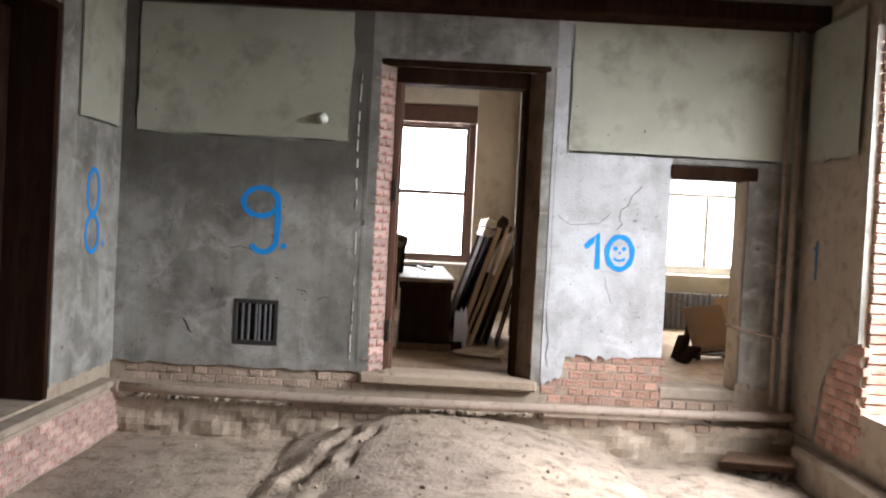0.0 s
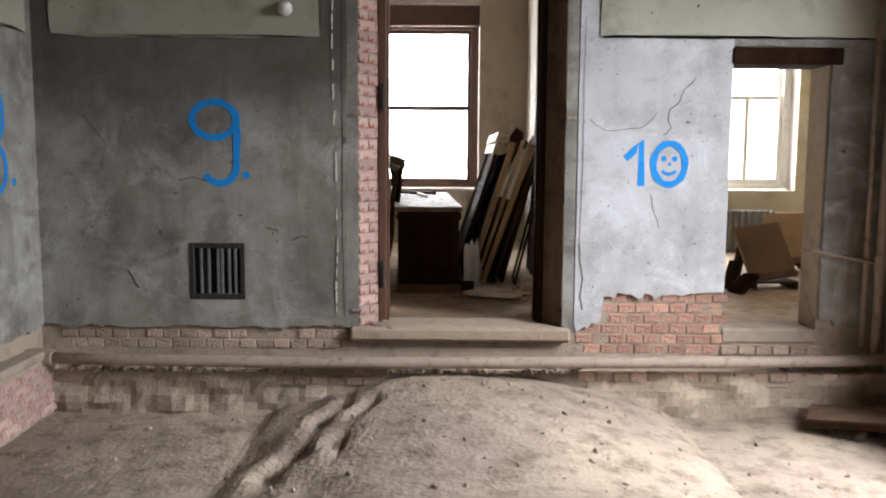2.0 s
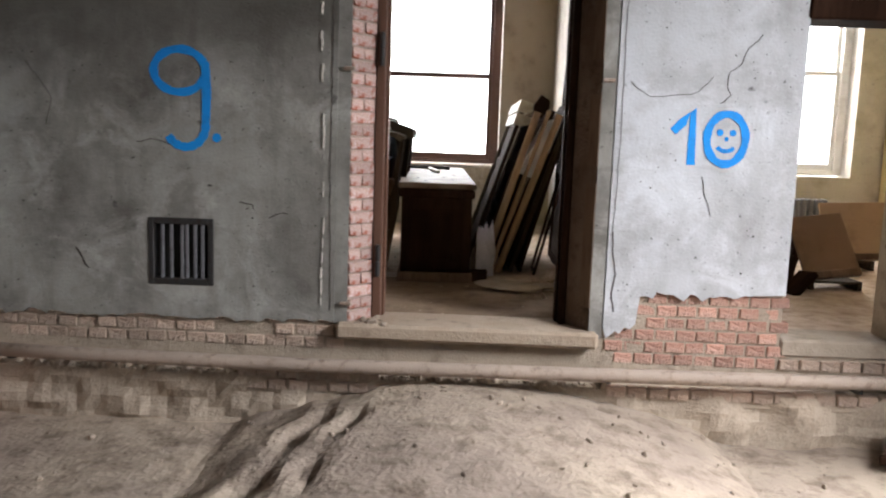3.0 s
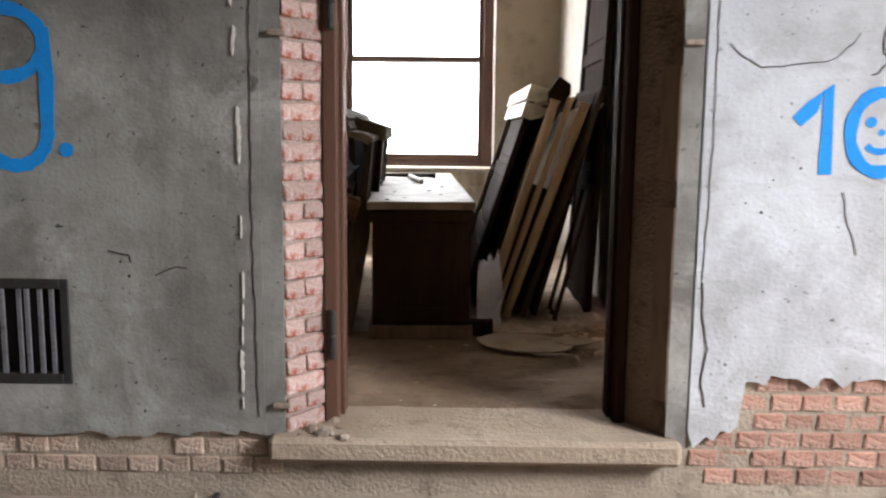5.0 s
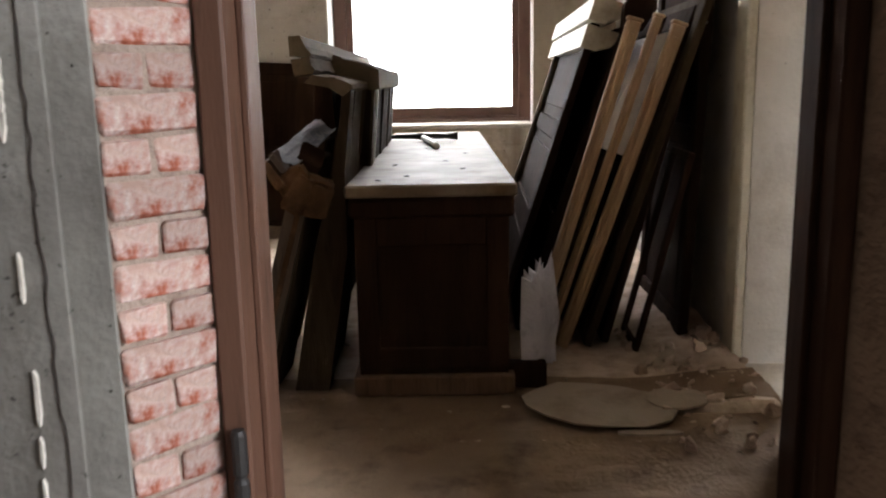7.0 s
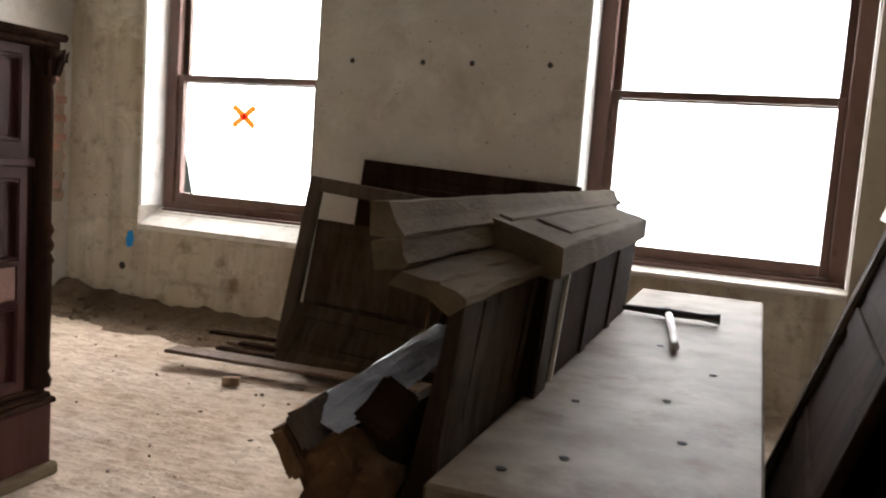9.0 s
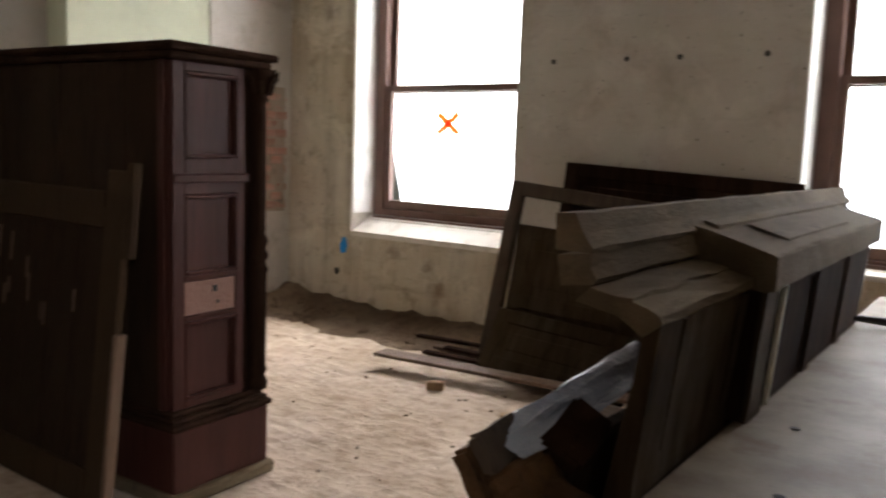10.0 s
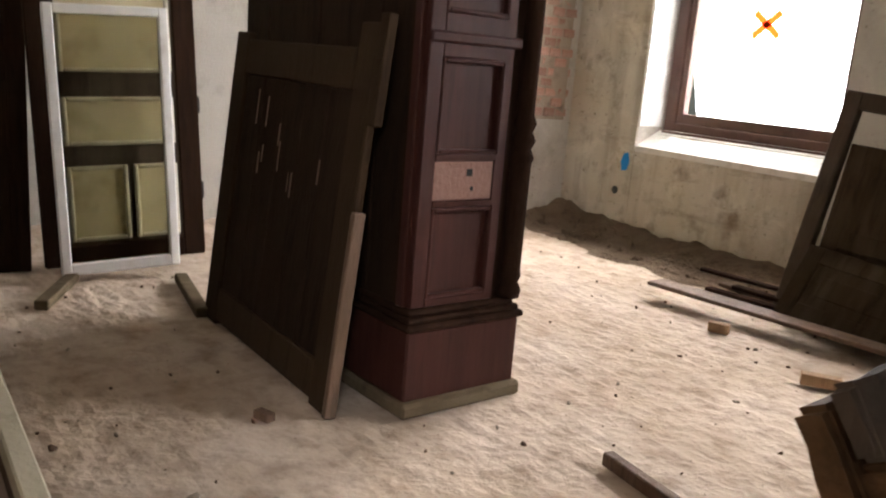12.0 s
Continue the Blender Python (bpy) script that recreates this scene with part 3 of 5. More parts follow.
for name, x0, x1 in (("window_1", -4.58, -3.08), ("window_2", -1.14, 0.42)):
    w = bpy.data.objects[name]
    part("blind_box", box(x0 - 0.005, x1 + 0.005, -0.14, 0.0, 2.93, 3.19, 0.008), FRAME_RED, w, "red-brown blind box")
    for i in range(3):
        part("sill_strip", box(x0 + 0.02, x1 - 0.02, -0.035 - 0.035 * i, -0.004 - 0.035 * i, 0.80 - 0.024 * i, 0.838 - 0.024 * i, 0.003), FRAME_RED if i < 1 else SILL, w)
red_x = bmesh.new()
for a in (38, -38):
    bx(red_x, -0.125, 0.125, 0, 0.002, -0.024, 0.024, 0, Matrix.Rotation(radians(a), 4, "Y"))
tape = bpy.data.materials.new("sheer_red_tape")
tape.use_nodes = True
tl = tape.node_tree.nodes.new("ShaderNodeBsdfTranslucent")
tl.inputs["Color"].default_value = (0.9, 0.16, 0.05, 1)
tape.node_tree.links.new(tl.outputs["BSDF"], tape.node_tree.nodes["Material Output"].inputs["Surface"])
cross = part("red_cross", red_x, tape, window_1, "red cross sprayed on the glass")
cross.location = (-3.85, 0.03, 1.60)
# sloping sill and white reveal of the first window
structure("sill_1", prism([(0.0, -0.14), (0.30, -0.09), (0.30, 0.02), (0.235, 0.02), (0.0, -0.10)], 1.53, Matrix.Translation((-3.065, 12.835, 0.815)) @ Matrix.Rotation(radians(90), 4, "Z")), SILL, "sloping dusty white window sill", "sill")
structure("sill_2", box(-1.14, 0.42, 12.82, 13.08, 0.775, 0.806, 0.006), SILL, "narrow dusty window sill", "sill")
structure("reveal_1", box(-4.604, -4.588, 12.846, 13.08, 0.86, 3.19, 0), WHITE_WOOD, "white-painted window reveal", "trim")
structure("reveal_2", box(-1.154, -1.142, 12.846, 13.08, 0.82, 3.19, 0), WHITE_WOOD, "white-painted window reveal", "trim")
# stained wall below and beside the first window
structure("stained_wall_below_window", box(-4.60, -3.06, 12.838, 12.852, 0.0, 0.70, 0), STAINED, "damp-stained ochre plaster below a window", "plaster")
structure("stained_corner_plaster", box(-5.34, -4.602, 12.834, 12.852, 0.0, 3.72, 0), STAINED, "mould-spotted stained plaster beside a window", "plaster")
structure("stained_plaster_by_window", box(0.425, 1.06, 12.836, 12.852, 0.0, 3.72, 0), mat("brown_stained_wall", (0.34, 0.28, 0.21), 0.9, dark=(0.2, 0.16, 0.12), grain=3, bump=0.2), "brown stained plaster beside a window", "plaster")
structure("stained_wall_under_window", box(-1.15, 0.425, 12.838, 12.852, 0.0, 0.77, 0), STAINED, "brown stained plaster below a window", "plaster")
structure("white_plaster_breast", box(-5.34, -5.325, 12.0, 12.83, 0.0, 2.6, 0), WHITE_WALL, "dirty white plaster on the chimney breast", "plaster")
structure("stained_plaster_east", box(1.045, 1.062, 10.9, 12.83, 0, 3.72, 0), WHITE_WALL, "whitewashed plaster in a corner", "plaster")
for x in (-2.78, -2.25, -1.90, -1.38):
    tagged(link("wall_plug", lathe([(0.016, 0), (0.018, 0.006), (0.008, 0.008)], 10, None, Matrix.Translation((x, 12.85, 2.01)) @ Matrix.Rotation(radians(90), 4, "X")), IRON), "dark plug hole in the white wall", "plug", "wall plugs")
tagged(link("wall_plug", lathe([(0.028, 0), (0.03, 0.006), (0.012, 0.008)], 12, None, Matrix.Translation((-4.74, 12.832, 0.37)) @ Matrix.Rotation(radians(90), 4, "X")), IRON), "round dark socket hole low in the stained wall", "plug")
blot = prism([(-0.03, -0.07), (0.02, -0.06), (0.04, 0.0), (0.02, 0.07), (-0.02, 0.06), (-0.045, 0.0)], 0.003, Matrix.Translation((-4.67, 12.829, 0.59)))
tagged(link("paint_blot", blot, BLUE), "blue paint blot on the stained plaster", "paint mark")

# ---- door frame of the main doorway ----
df = tagged(thing("door_1", Matrix.Translation((0, 0, 0)), "tall dark wooden door frame without its leaf", "door frame"), kind="structure")
bm = box(-0.49, -0.435, 7.765, 7.95, 0.0, 2.62, 0.006)
bx(bm, -0.435, -0.42, 7.85, 7.95, 0.0, 2.62, 0.003)
post_w = part("post", bm, mat("door_frame_brown", (0.11, 0.055, 0.036), 0.55, dark=(0.05, 0.026, 0.018), grain=8, bump=0.15, stretch=(3, 3, 0.4)), df, "red-brown stained post with hinge iron")
for z in (0.27, 1.55):
    part("hinge", lathe([(0.012, 0), (0.016, 0.01), (0.016, 0.09), (0.01, 0.1), (0.016, 0.11), (0.016, 0.19), (0.012, 0.2)], 10, None, Matrix.Translation((-0.455, 7.752, z))), IRON, post_w, "black iron hinge")
bm = box(0.675, 0.72, 7.79, 7.95, 0.0, 2.62, 0.006)
bx(bm, 0.66, 0.675, 7.86, 7.95, 0.0, 2.62, 0.003)
part("post", bm, DARK_WOOD, df)
bm = box(-0.49, 0.72, 7.76, 7.95, 2.62, 2.76, 0.006)
bx(bm, -0.62, 0.88, 7.60, 7.72, 2.755, 2.80, 0.006)
part("head", bm, DARK_WOOD, df)


def splay(points, z0, z1):
    """A solid of constant plan between two heights."""
    t = bmesh.new()
    low = [t.verts.new((x, y, z0)) for x, y in points]
    top = [t.verts.new((x, y, z1)) for x, y in points]
    t.faces.new(low[::-1])
    t.faces.new(top)
    n = len(points)
    for i in range(n):
        t.faces.new((low[i], low[(i + 1) % n], top[(i + 1) % n], top[i]))
    return t


structure("door_reveal_west", splay([(-0.655, 7.636), (-0.625, 7.636), (-0.492, 7.79), (-0.492, 7.95), (-0.655, 7.95)], 0.0, 2.755), mat("limewash_mortar", (0.33, 0.26, 0.215), 0.95, dark=(0.16, 0.10, 0.08), grain=12, bump=0.7), "splayed reveal of limewashed mortar with exposed bricks", "mortar")
# East reveal in a much darker brown than the west one.
structure("door_reveal_east", splay([(0.87, 7.636), (0.87, 7.95), (0.722, 7.95), (0.722, 7.80), (0.848, 7.636)], 0.0, 2.755), mat("dark_brown_reveal", (0.13, 0.088, 0.06), 0.95, dark=(0.05, 0.034, 0.025), third=(0.2, 0.145, 0.105), grain=9, stain=3, bump=0.7), "splayed dark brown reveal of rough plaster", "plaster")
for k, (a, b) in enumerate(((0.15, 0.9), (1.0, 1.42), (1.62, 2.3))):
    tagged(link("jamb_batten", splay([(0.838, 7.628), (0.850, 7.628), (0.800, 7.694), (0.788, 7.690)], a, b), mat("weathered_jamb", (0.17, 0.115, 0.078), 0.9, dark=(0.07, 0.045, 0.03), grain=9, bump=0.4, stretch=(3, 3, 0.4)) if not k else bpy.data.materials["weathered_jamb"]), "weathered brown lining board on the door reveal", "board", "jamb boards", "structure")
# a torn seam of white filler beside the surround
bm = bmesh.new()
rr = random.Random(31)
z = 0.12
while z < 2.7:
    h = rr.uniform(0.02, 0.09)
    w = rr.uniform(0.002, 0.008)
    if rr.random() < 0.7:
        xo = -0.785 + 0.012 * math.sin(z * 2.3) + rr.uniform(-0.004, 0.004)
        prism([(xo - w, z), (xo, z - 0.015), (xo + w, z + 0.01), (xo + w * 0.7, z + h * 0.5), (xo + w, z + h), (xo - w * 0.5, z + h + 0.012), (xo - w * 0.8, z + h * 0.6)], 0.010, Matrix.Translation((0, 7.612, 0)), bm)
    z += h + rr.uniform(0.0, 0.05)
tagged(link("filler_seam", bm, SILL), "torn white filler seam down the grey plaster", "filler", "", "stuff")
structure("door_lintel", box(1.99, 2.76, 7.60, 7.95, 1.88, 1.995, 0.01), DARK_WOOD, "dark timber lintel over the hatch", "lintel")
# brackets left in the door surround
for x, z in ((-0.64, 2.62), (-0.63, 1.52), (-0.63, 0.12), (0.88, 1.50), (0.88, 2.58)):
    tagged(link("iron_bracket", box(x - 0.035, x + 0.035, 7.606, 7.628, z - 0.011, z + 0.011, 0.004), RUST), "rusty iron bracket stub in the door surround", "bracket", "door surround brackets")

# ---- grille niche ----
g = thing("wall_grille", Matrix.Translation((-1.635, 7.62, 0.4)), "dark iron ventilation grille set low in the plaster", "grille")
bm = bmesh.new()
for q in ((-0.2, -0.165, -0.205, 0.205), (0.165, 0.2, -0.205, 0.205), (-0.165, 0.165, 0.165, 0.205), (-0.165, 0.165, -0.205, -0.165)):
    bx(bm, q[0], q[1], -0.006, 0.05, q[2], q[3], 0.004)
part("frame", bm, IRON, g)
# Black plate close behind the bars stands in for the dark of the hollow.
part("duct", box(-0.17, 0.17, 0.04, 0.06, -0.17, 0.17, 0), BLACK, g, "black plate behind the bars for the unlit hollow")
for x in (-0.115, -0.06, 0.005, 0.035, 0.085, 0.13):
    part("bar", box(x - 0.009, x + 0.009, 0.0, 0.012, -0.17, 0.17, 0.002), STEEL_BAR, g)

# ---- pipes ----
def pipe_run(name, points, r, label, couplings=()):
    t = thing(name, Matrix.Identity(4), label, "pipe")
    part("tube", tube(points, r, 12), RUST, t, "", True)
    for a, d in couplings:
        d = Vector(d).normalized()
        part("coupling", tube([Vector(a) - d * 0.06, Vector(a) - d * 0.05, Vector(a) + d * 0.05, Vector(a) + d * 0.06], r * 1.45, 12), RUST, t, "", True)
    return t


pipe_run("wall_pipe", [(-2.98, 7.41, -0.19), (-2.2, 7.41, -0.205), (-0.8, 7.41, -0.215), (0.8, 7.41, -0.20), (2.2, 7.41, -0.185), (3.12, 7.42, -0.165)], 0.042, "long rusty grey heating pipe along the foot of the wall", [((-2.8, 7.41, -0.193), (1, 0, 0)), ((-2.92, 7.41, -0.19), (1, 0, 0))])
for x in (-2.6, -0.9, 0.95, 2.4):
    tagged(link("pipe_hook", tube([(x, 7.66, -0.26), (x, 7.47, -0.255), (x, 7.41, -0.24), (x, 7.40, -0.215)], 0.012, 8), IRON), "iron hook carrying a heating pipe", "hook", "pipe hooks")
pipe_run("floor_pipe", [(-2.8, 5.20, -0.49), (-1.2, 5.16, -0.47)], 0.024, "rusty pipe end lying across the earth floor", [((-2.15, 5.18, -0.485), (1, 0, 0)), ((-1.35, 5.165, -0.475), (1, 0, 0))])
pipe_run("floor_rod", [(x, 5.16 - 0.02 * (x + 1.2), max(-0.47, height(x, 5.16 - 0.02 * (x + 1.2)) + 0.012)) for x in [-1.2 + 0.14 * k for k in range(29)]], 0.014, "thin rusty pipe lying across the earth floor")
pipe_run("corner_pipe", [(3.06, 7.53, -0.16), (3.06, 7.53, 1.2), (3.05, 7.53, 3.3)], 0.03, "tall grey heating riser in the corner", [((3.06, 7.53, 0.5), (0, 0, 1))])
pipe_run("corner_pipe", [(2.97, 7.55, -0.1), (2.97, 7.55, 1.2), (2.96, 7.55, 3.3)], 0.018, "thin grey riser in the corner")
pipe_run("branch_pipe", [(2.55, 7.62, 0.60), (2.7, 7.55, 0.56), (3.06, 7.53, 0.50)], 0.016, "bent branch pipe between a riser and the hatch")
# a loose bar lying towards the doorway
pipe_run("floor_bar", [(-1.15, 4.72, -0.53), (-0.5, 5.0, -0.47), (0.2, 5.12, -0.44), (0.75, 5.05, -0.46), (1.1, 4.8, -0.5)], 0.014, "thin bent iron bar on the earth floor")
junk = thing("scrap_panel", pose(2.75, 7.15, -0.50, 4, -5, -28), "dark broken panel lying in the corner rubble", "scrap")
part("panel", box(-0.28, 0.28, -0.16, 0.16, 0, 0.03, 0.006), WORN_WOOD, junk)
part("batten", box(-0.3, 0.3, -0.19, -0.15, -0.02, 0.03, 0.006), DARK_WOOD, junk)

# ---- sprayed numbers ----
def stroke(points, w, m, bm):
    """A flat painted band along a line."""
    pts = [Vector((x, 0, z)) for x, z in points]
    t = bmesh.new()
    rows = []
    for i, p in enumerate(pts):
        d = (pts[min(i + 1, len(pts) - 1)] - pts[max(i - 1, 0)]).normalized()
        nrm = Vector((-d.z, 0, d.x))
        ww = w * (1 + 0.12 * math.sin(i * 1.7))
        rows.append([t.verts.new(p + nrm * ww * k / 2 + Vector((0, dep, 0))) for dep in (0, 0.002) for k in (-1, 1)])
    for a, b in zip(rows, rows[1:]):
        t.faces.new((a[0], a[1], b[1], b[0]))
        t.faces.new((a[2], a[3], b[3], b[2]))
        t.faces.new((a[0], b[0], b[2], a[2]))
        t.faces.new((a[1], b[1], b[3], a[3]))
    return merge(bm, t, m)


def arc(cx, cz, rx, rz, a0, a1, n=26):
    return [(cx + rx * math.cos(radians(a0 + (a1 - a0) * i / n)), cz + rz * math.sin(radians(a0 + (a1 - a0) * i / n))) for i in range(n + 1)]


def dot(x, z, r, m, bm):
    t = bmesh.new()
    t.faces.new([t.verts.new((x + r * math.cos(k * math.pi / 6), 0, z + r * math.sin(k * math.pi / 6))) for k in range(12)])
    return merge(bm, t, m)


N9 = Matrix.Translation((0, 7.6165, 0))
bm = bmesh.new()
stroke(arc(-1.635, 1.475, 0.155, 0.125, 15, 375), 0.048, N9, bm)
stroke([(-1.483, 1.53), (-1.475, 1.35), (-1.48, 1.18)] + arc(-1.60, 1.16, 0.12, 0.13, 5, -150), 0.05, Matrix.Translation((0, 7.6155, 0)), bm)
dot(-1.415, 1.09, 0.028, N9, bm)
tagged(link("painted_nine", bm, BLUE), "blue spray-painted 9 with a full stop on plaster", "graffiti")
bm = bmesh.new()
stroke([(1.265, 1.22), (1.32, 1.275), (1.375, 1.345), (1.378, 1.2), (1.38, 1.03)], 0.047, N9, bm)
stroke(arc(1.575, 1.185, 0.112, 0.145, 0, 362), 0.046, Matrix.Translation((0, 7.6155, 0)), bm)
for x in (1.537, 1.612):
    dot(x, 1.222, 0.020, N9, bm)
stroke(arc(1.575, 1.15, 0.05, 0.035, 200, 340, 10), 0.024, N9, bm)
dot(1.577, 1.185, 0.013, N9, bm)
tagged(link("painted_ten", bm, BLUE), "blue spray-painted 10 with a smile in the nought", "graffiti")
N8 = Matrix.Translation((-2.896, 0, 0)) @ Matrix.Rotation(radians(90), 4, "Z")
bm = bmesh.new()
stroke(arc(7.07, 1.48, 0.115, 0.18, -80, 282), 0.04, N8, bm)
stroke(arc(7.07, 1.13, 0.125, 0.15, -80, 282), 0.04, Matrix.Translation((0.001, 0, 0)) @ N8, bm)
dot(7.29, 1.04, 0.026, N8, bm)
tagged(link("painted_eight", bm, BLUE), "blue spray-painted 8 with a full stop on plaster", "graffiti")
bm = bmesh.new()
stroke([(7.33, 1.30), (7.28, 1.38), (7.28, 1.05)], 0.04, Matrix.Translation((3.1775, 0, 0)) @ Matrix.Rotation(radians(90), 4, "Z"), bm)
tagged(link("painted_stroke", bm, mat("faded_blue_paint", (0.05, 0.13, 0.25), 0.8, bump=0)), "faded blue spray-painted stroke on dark plaster", "graffiti")
# cracks in the plaster
def crack(points, w, seed, y=7.6165):
    """A wandering crack through the points."""
    rr = random.Random(seed)
    out = []
    for (x0, z0), (x1, z1) in zip(points, points[1:]):
        n = max(2, int(math.hypot(x1 - x0, z1 - z0) / 0.03))
        out += [(x0 + (x1 - x0) * i / n + rr.uniform(-1, 1) * 0.004, z0 + (z1 - z0) * i / n + rr.uniform(-1, 1) * 0.006) for i in range(n)]
    stroke(out, w, Matrix.Translation((0, y, 0)), bm)


bm = bmesh.new()
crack([(1.74, 1.78), (1.66, 1.70), (1.63, 1.62), (1.57, 1.57), (1.555, 1.50), (1.58, 1.44), (1.55, 1.40), (1.50, 1.38)], 0.006, 1)
crack([(1.009, 1.495), (1.05, 1.46), (1.121, 1.412), (1.24, 1.42), (1.357, 1.436), (1.43, 1.48), (1.49, 1.56)], 0.004, 12)
crack([(1.454, 0.964), (1.47, 0.88), (1.50, 0.80), (1.529, 0.698)], 0.0035, 13)
crack([(-1.10, 0.62), (-1.02, 0.66), (-0.95, 0.64)], 0.006, 14)
crack([(0.965, 2.2), (0.96, 1.7), (0.965, 1.2), (0.955, 0.6)], 0.0025, 2)
crack([(0.955, 0.62), (0.965, 0.45), (0.985, 0.36), (0.965, 0.25), (0.99, 0.1)], 0.007, 3)
crack([(-0.735, 2.6), (-0.73, 1.6), (-0.735, 0.9), (-0.725, 0.05)], 0.0035, 4)
crack([(-2.28, 0.40), (-2.22, 0.30), (-2.19, 0.25)], 0.010, 5)
crack([(-1.9, 1.05), (-1.8, 1.07), (-1.68, 1.04), (-1.6, 1.06)], 0.005, 6)
crack([(-1.28, 0.72), (-1.2, 0.70), (-1.18, 0.64)], 0.007, 7)
crack([(-2.55, 1.5), (-2.4, 1.3), (-2.45, 1.1)], 0.003, 8)
tagged(link("plaster_cracks", bm, mat("crack_shadow", (0.05, 0.04, 0.035), 1.0, bump=0)), "thin dark cracks in the plaster", "crack", "", "stuff")
cap = lathe([(0.05, 0), (0.05, 0.03), (0.035, 0.045), (0.03, 0.075), (0.012, 0.08)], 14, None, Matrix.Translation((-1.12, 7.609, 2.24)) @ Matrix.Rotation(radians(90), 4, "X"))
tagged(link("switch_knob", cap, WHITE_WOOD, None, "", True), "white porcelain fitting on the cream plaster", "fitting")

bm = bmesh.new()
rr = random.Random(77)
for i in range(46):
    x, z = rr.choice((rr.uniform(-2.8, -0.8), rr.uniform(1.0, 1.95))), rr.uniform(0.05, 3.0)
    if 1.95 < z < 2.1 or (NICHE[0] - 0.1 < x < NICHE[1] + 0.1 and z < 0.7):
        continue
    dot(x, z, rr.uniform(0.003, 0.007), Matrix.Translation((0, 7.6078 if z > 2.05 else 7.6172, 0)), bm)
tagged(link("plaster_pits", bm, bpy.data.materials["crack_shadow"]), "small dark pits and nail holes in the plaster", "pit", "", "stuff")

# ---- back room: the long counter ----
def long_counter():
    c = thing("long_counter", pose(-0.15, 9.18, 0, 0, 0, 2.5), "long dark cabinet counter with a pale stained worktop", "counter")
    part("worktop", box(-0.31, 0.30, -0.03, 3.1, 0.735, 0.78, 0.008), COUNTER_TOP, c, "pale stained worktop with dark screw holes")
    bm = box(-0.28, 0.27, 0.0, 3.05, 0.07, 0.735, 0.006)
    part("body", bm, DARK_WOOD, c)
    bm = bmesh.new()
    bx(bm, -0.30, 0.29, -0.02, 3.07, 0.66, 0.73, 0.012)
    part("cornice", bm, DARK_WOOD, c)
    bm = bmesh.new()
    for q in ((-0.28, -0.2), (0.19, 0.27)):
        bx(bm, q[0], q[1], -0.018, 0.0, 0.1, 0.66, 0.004)
    bx(bm, -0.2, 0.19, -0.018, 0.0, 0.56, 0.66, 0.004)
    bx(bm, -0.2, 0.19, -0.018, 0.0, 0.1, 0.18, 0.004)
    part("end_frame", bm, DARK_WOOD, c)
    part("plinth", box(-0.30, 0.29, -0.03, 3.07, 0.0, 0.075, 0.006), WORN_WOOD, c, "worn brown plinth board")
    for x, y in ((-0.1, 0.25), (0.12, 0.5), (-0.17, 0.7), (0.05, 0.85), (0.15, 1.25), (-0.05, 1.6), (-0.2, 0.12), (0.02, 2.4)):
        part("screw_hole", lathe([(0.011, 0), (0.012, 0.002), (0.006, 0.003)], 8, None, Matrix.Translation((x, y, 0.78))), BLACK, c)
    return c


long_counter()
hammer = thing("pick_hammer", pose(-0.30, 11.35, 0.78, 0, 0, 0), "small pick hammer with a pale wooden handle on the worktop", "hammer")
part("handle", tube([(-0.03, 0.03, 0.022), (0.04, -0.35, 0.02), (0.085, -0.62, 0.019), (0.09, -0.66, 0.018)], 0.016, 10), WHITE_WOOD, hammer, "pale wooden handle", True)
bm = lathe([(0.004, -0.30), (0.012, -0.2), (0.017, -0.03), (0.022, 0.0), (0.017, 0.03), (0.015, 0.15), (0.02, 0.19), (0.024, 0.22)], 10, None, Matrix.Translation((-0.04, 0.03, 0.028)) @ Matrix.Rotation(radians(90), 4, "Y"))
part("head", bm, IRON, hammer, "dark iron head", True)


def panel_leaf(name, w, h, d, m, label, wood, group="", rows=2, inset=None, cat="panel"):
    """A framed leaf with recessed panels, standing on its lower edge."""
    t = thing(name, m, label, cat, group)
    s = 0.09
    bm = bmesh.new()
    bx(bm, 0, s, 0, d, 0, h, 0.005)
    bx(bm, w - s, w, 0, d, 0, h, 0.005)
    zs = [s + (h - 2 * s) * i / rows for i in range(rows + 1)]
    bx(bm, s, w - s, 0, d, 0, s, 0.005)
    bx(bm, s, w - s, 0, d, h - s, h, 0.005)
    for z in zs[1:-1]:
        bx(bm, s, w - s, 0, d, z - s / 2, z + s / 2, 0.005)
    part("frame", bm, wood, t)
    for i in range(rows):
        a = zs[i] + (s / 2 if i else 0)
        b = zs[i + 1] - (s / 2 if i < rows - 1 else 0)
        bm = box(s, w - s, d * 0.4, d * 0.6, a, b, 0)
        bx(bm, s + 0.05, w - s - 0.05, d * 0.25, d * 0.75, a + 0.05, b - 0.05, 0.008)
        part("panel", bm, inset or wood, t)
    return t


# ---- cabinet fronts leaning on the counter ----
ALONG = pose(-0.46, 9.18, 0, 0, 0, 2.5)


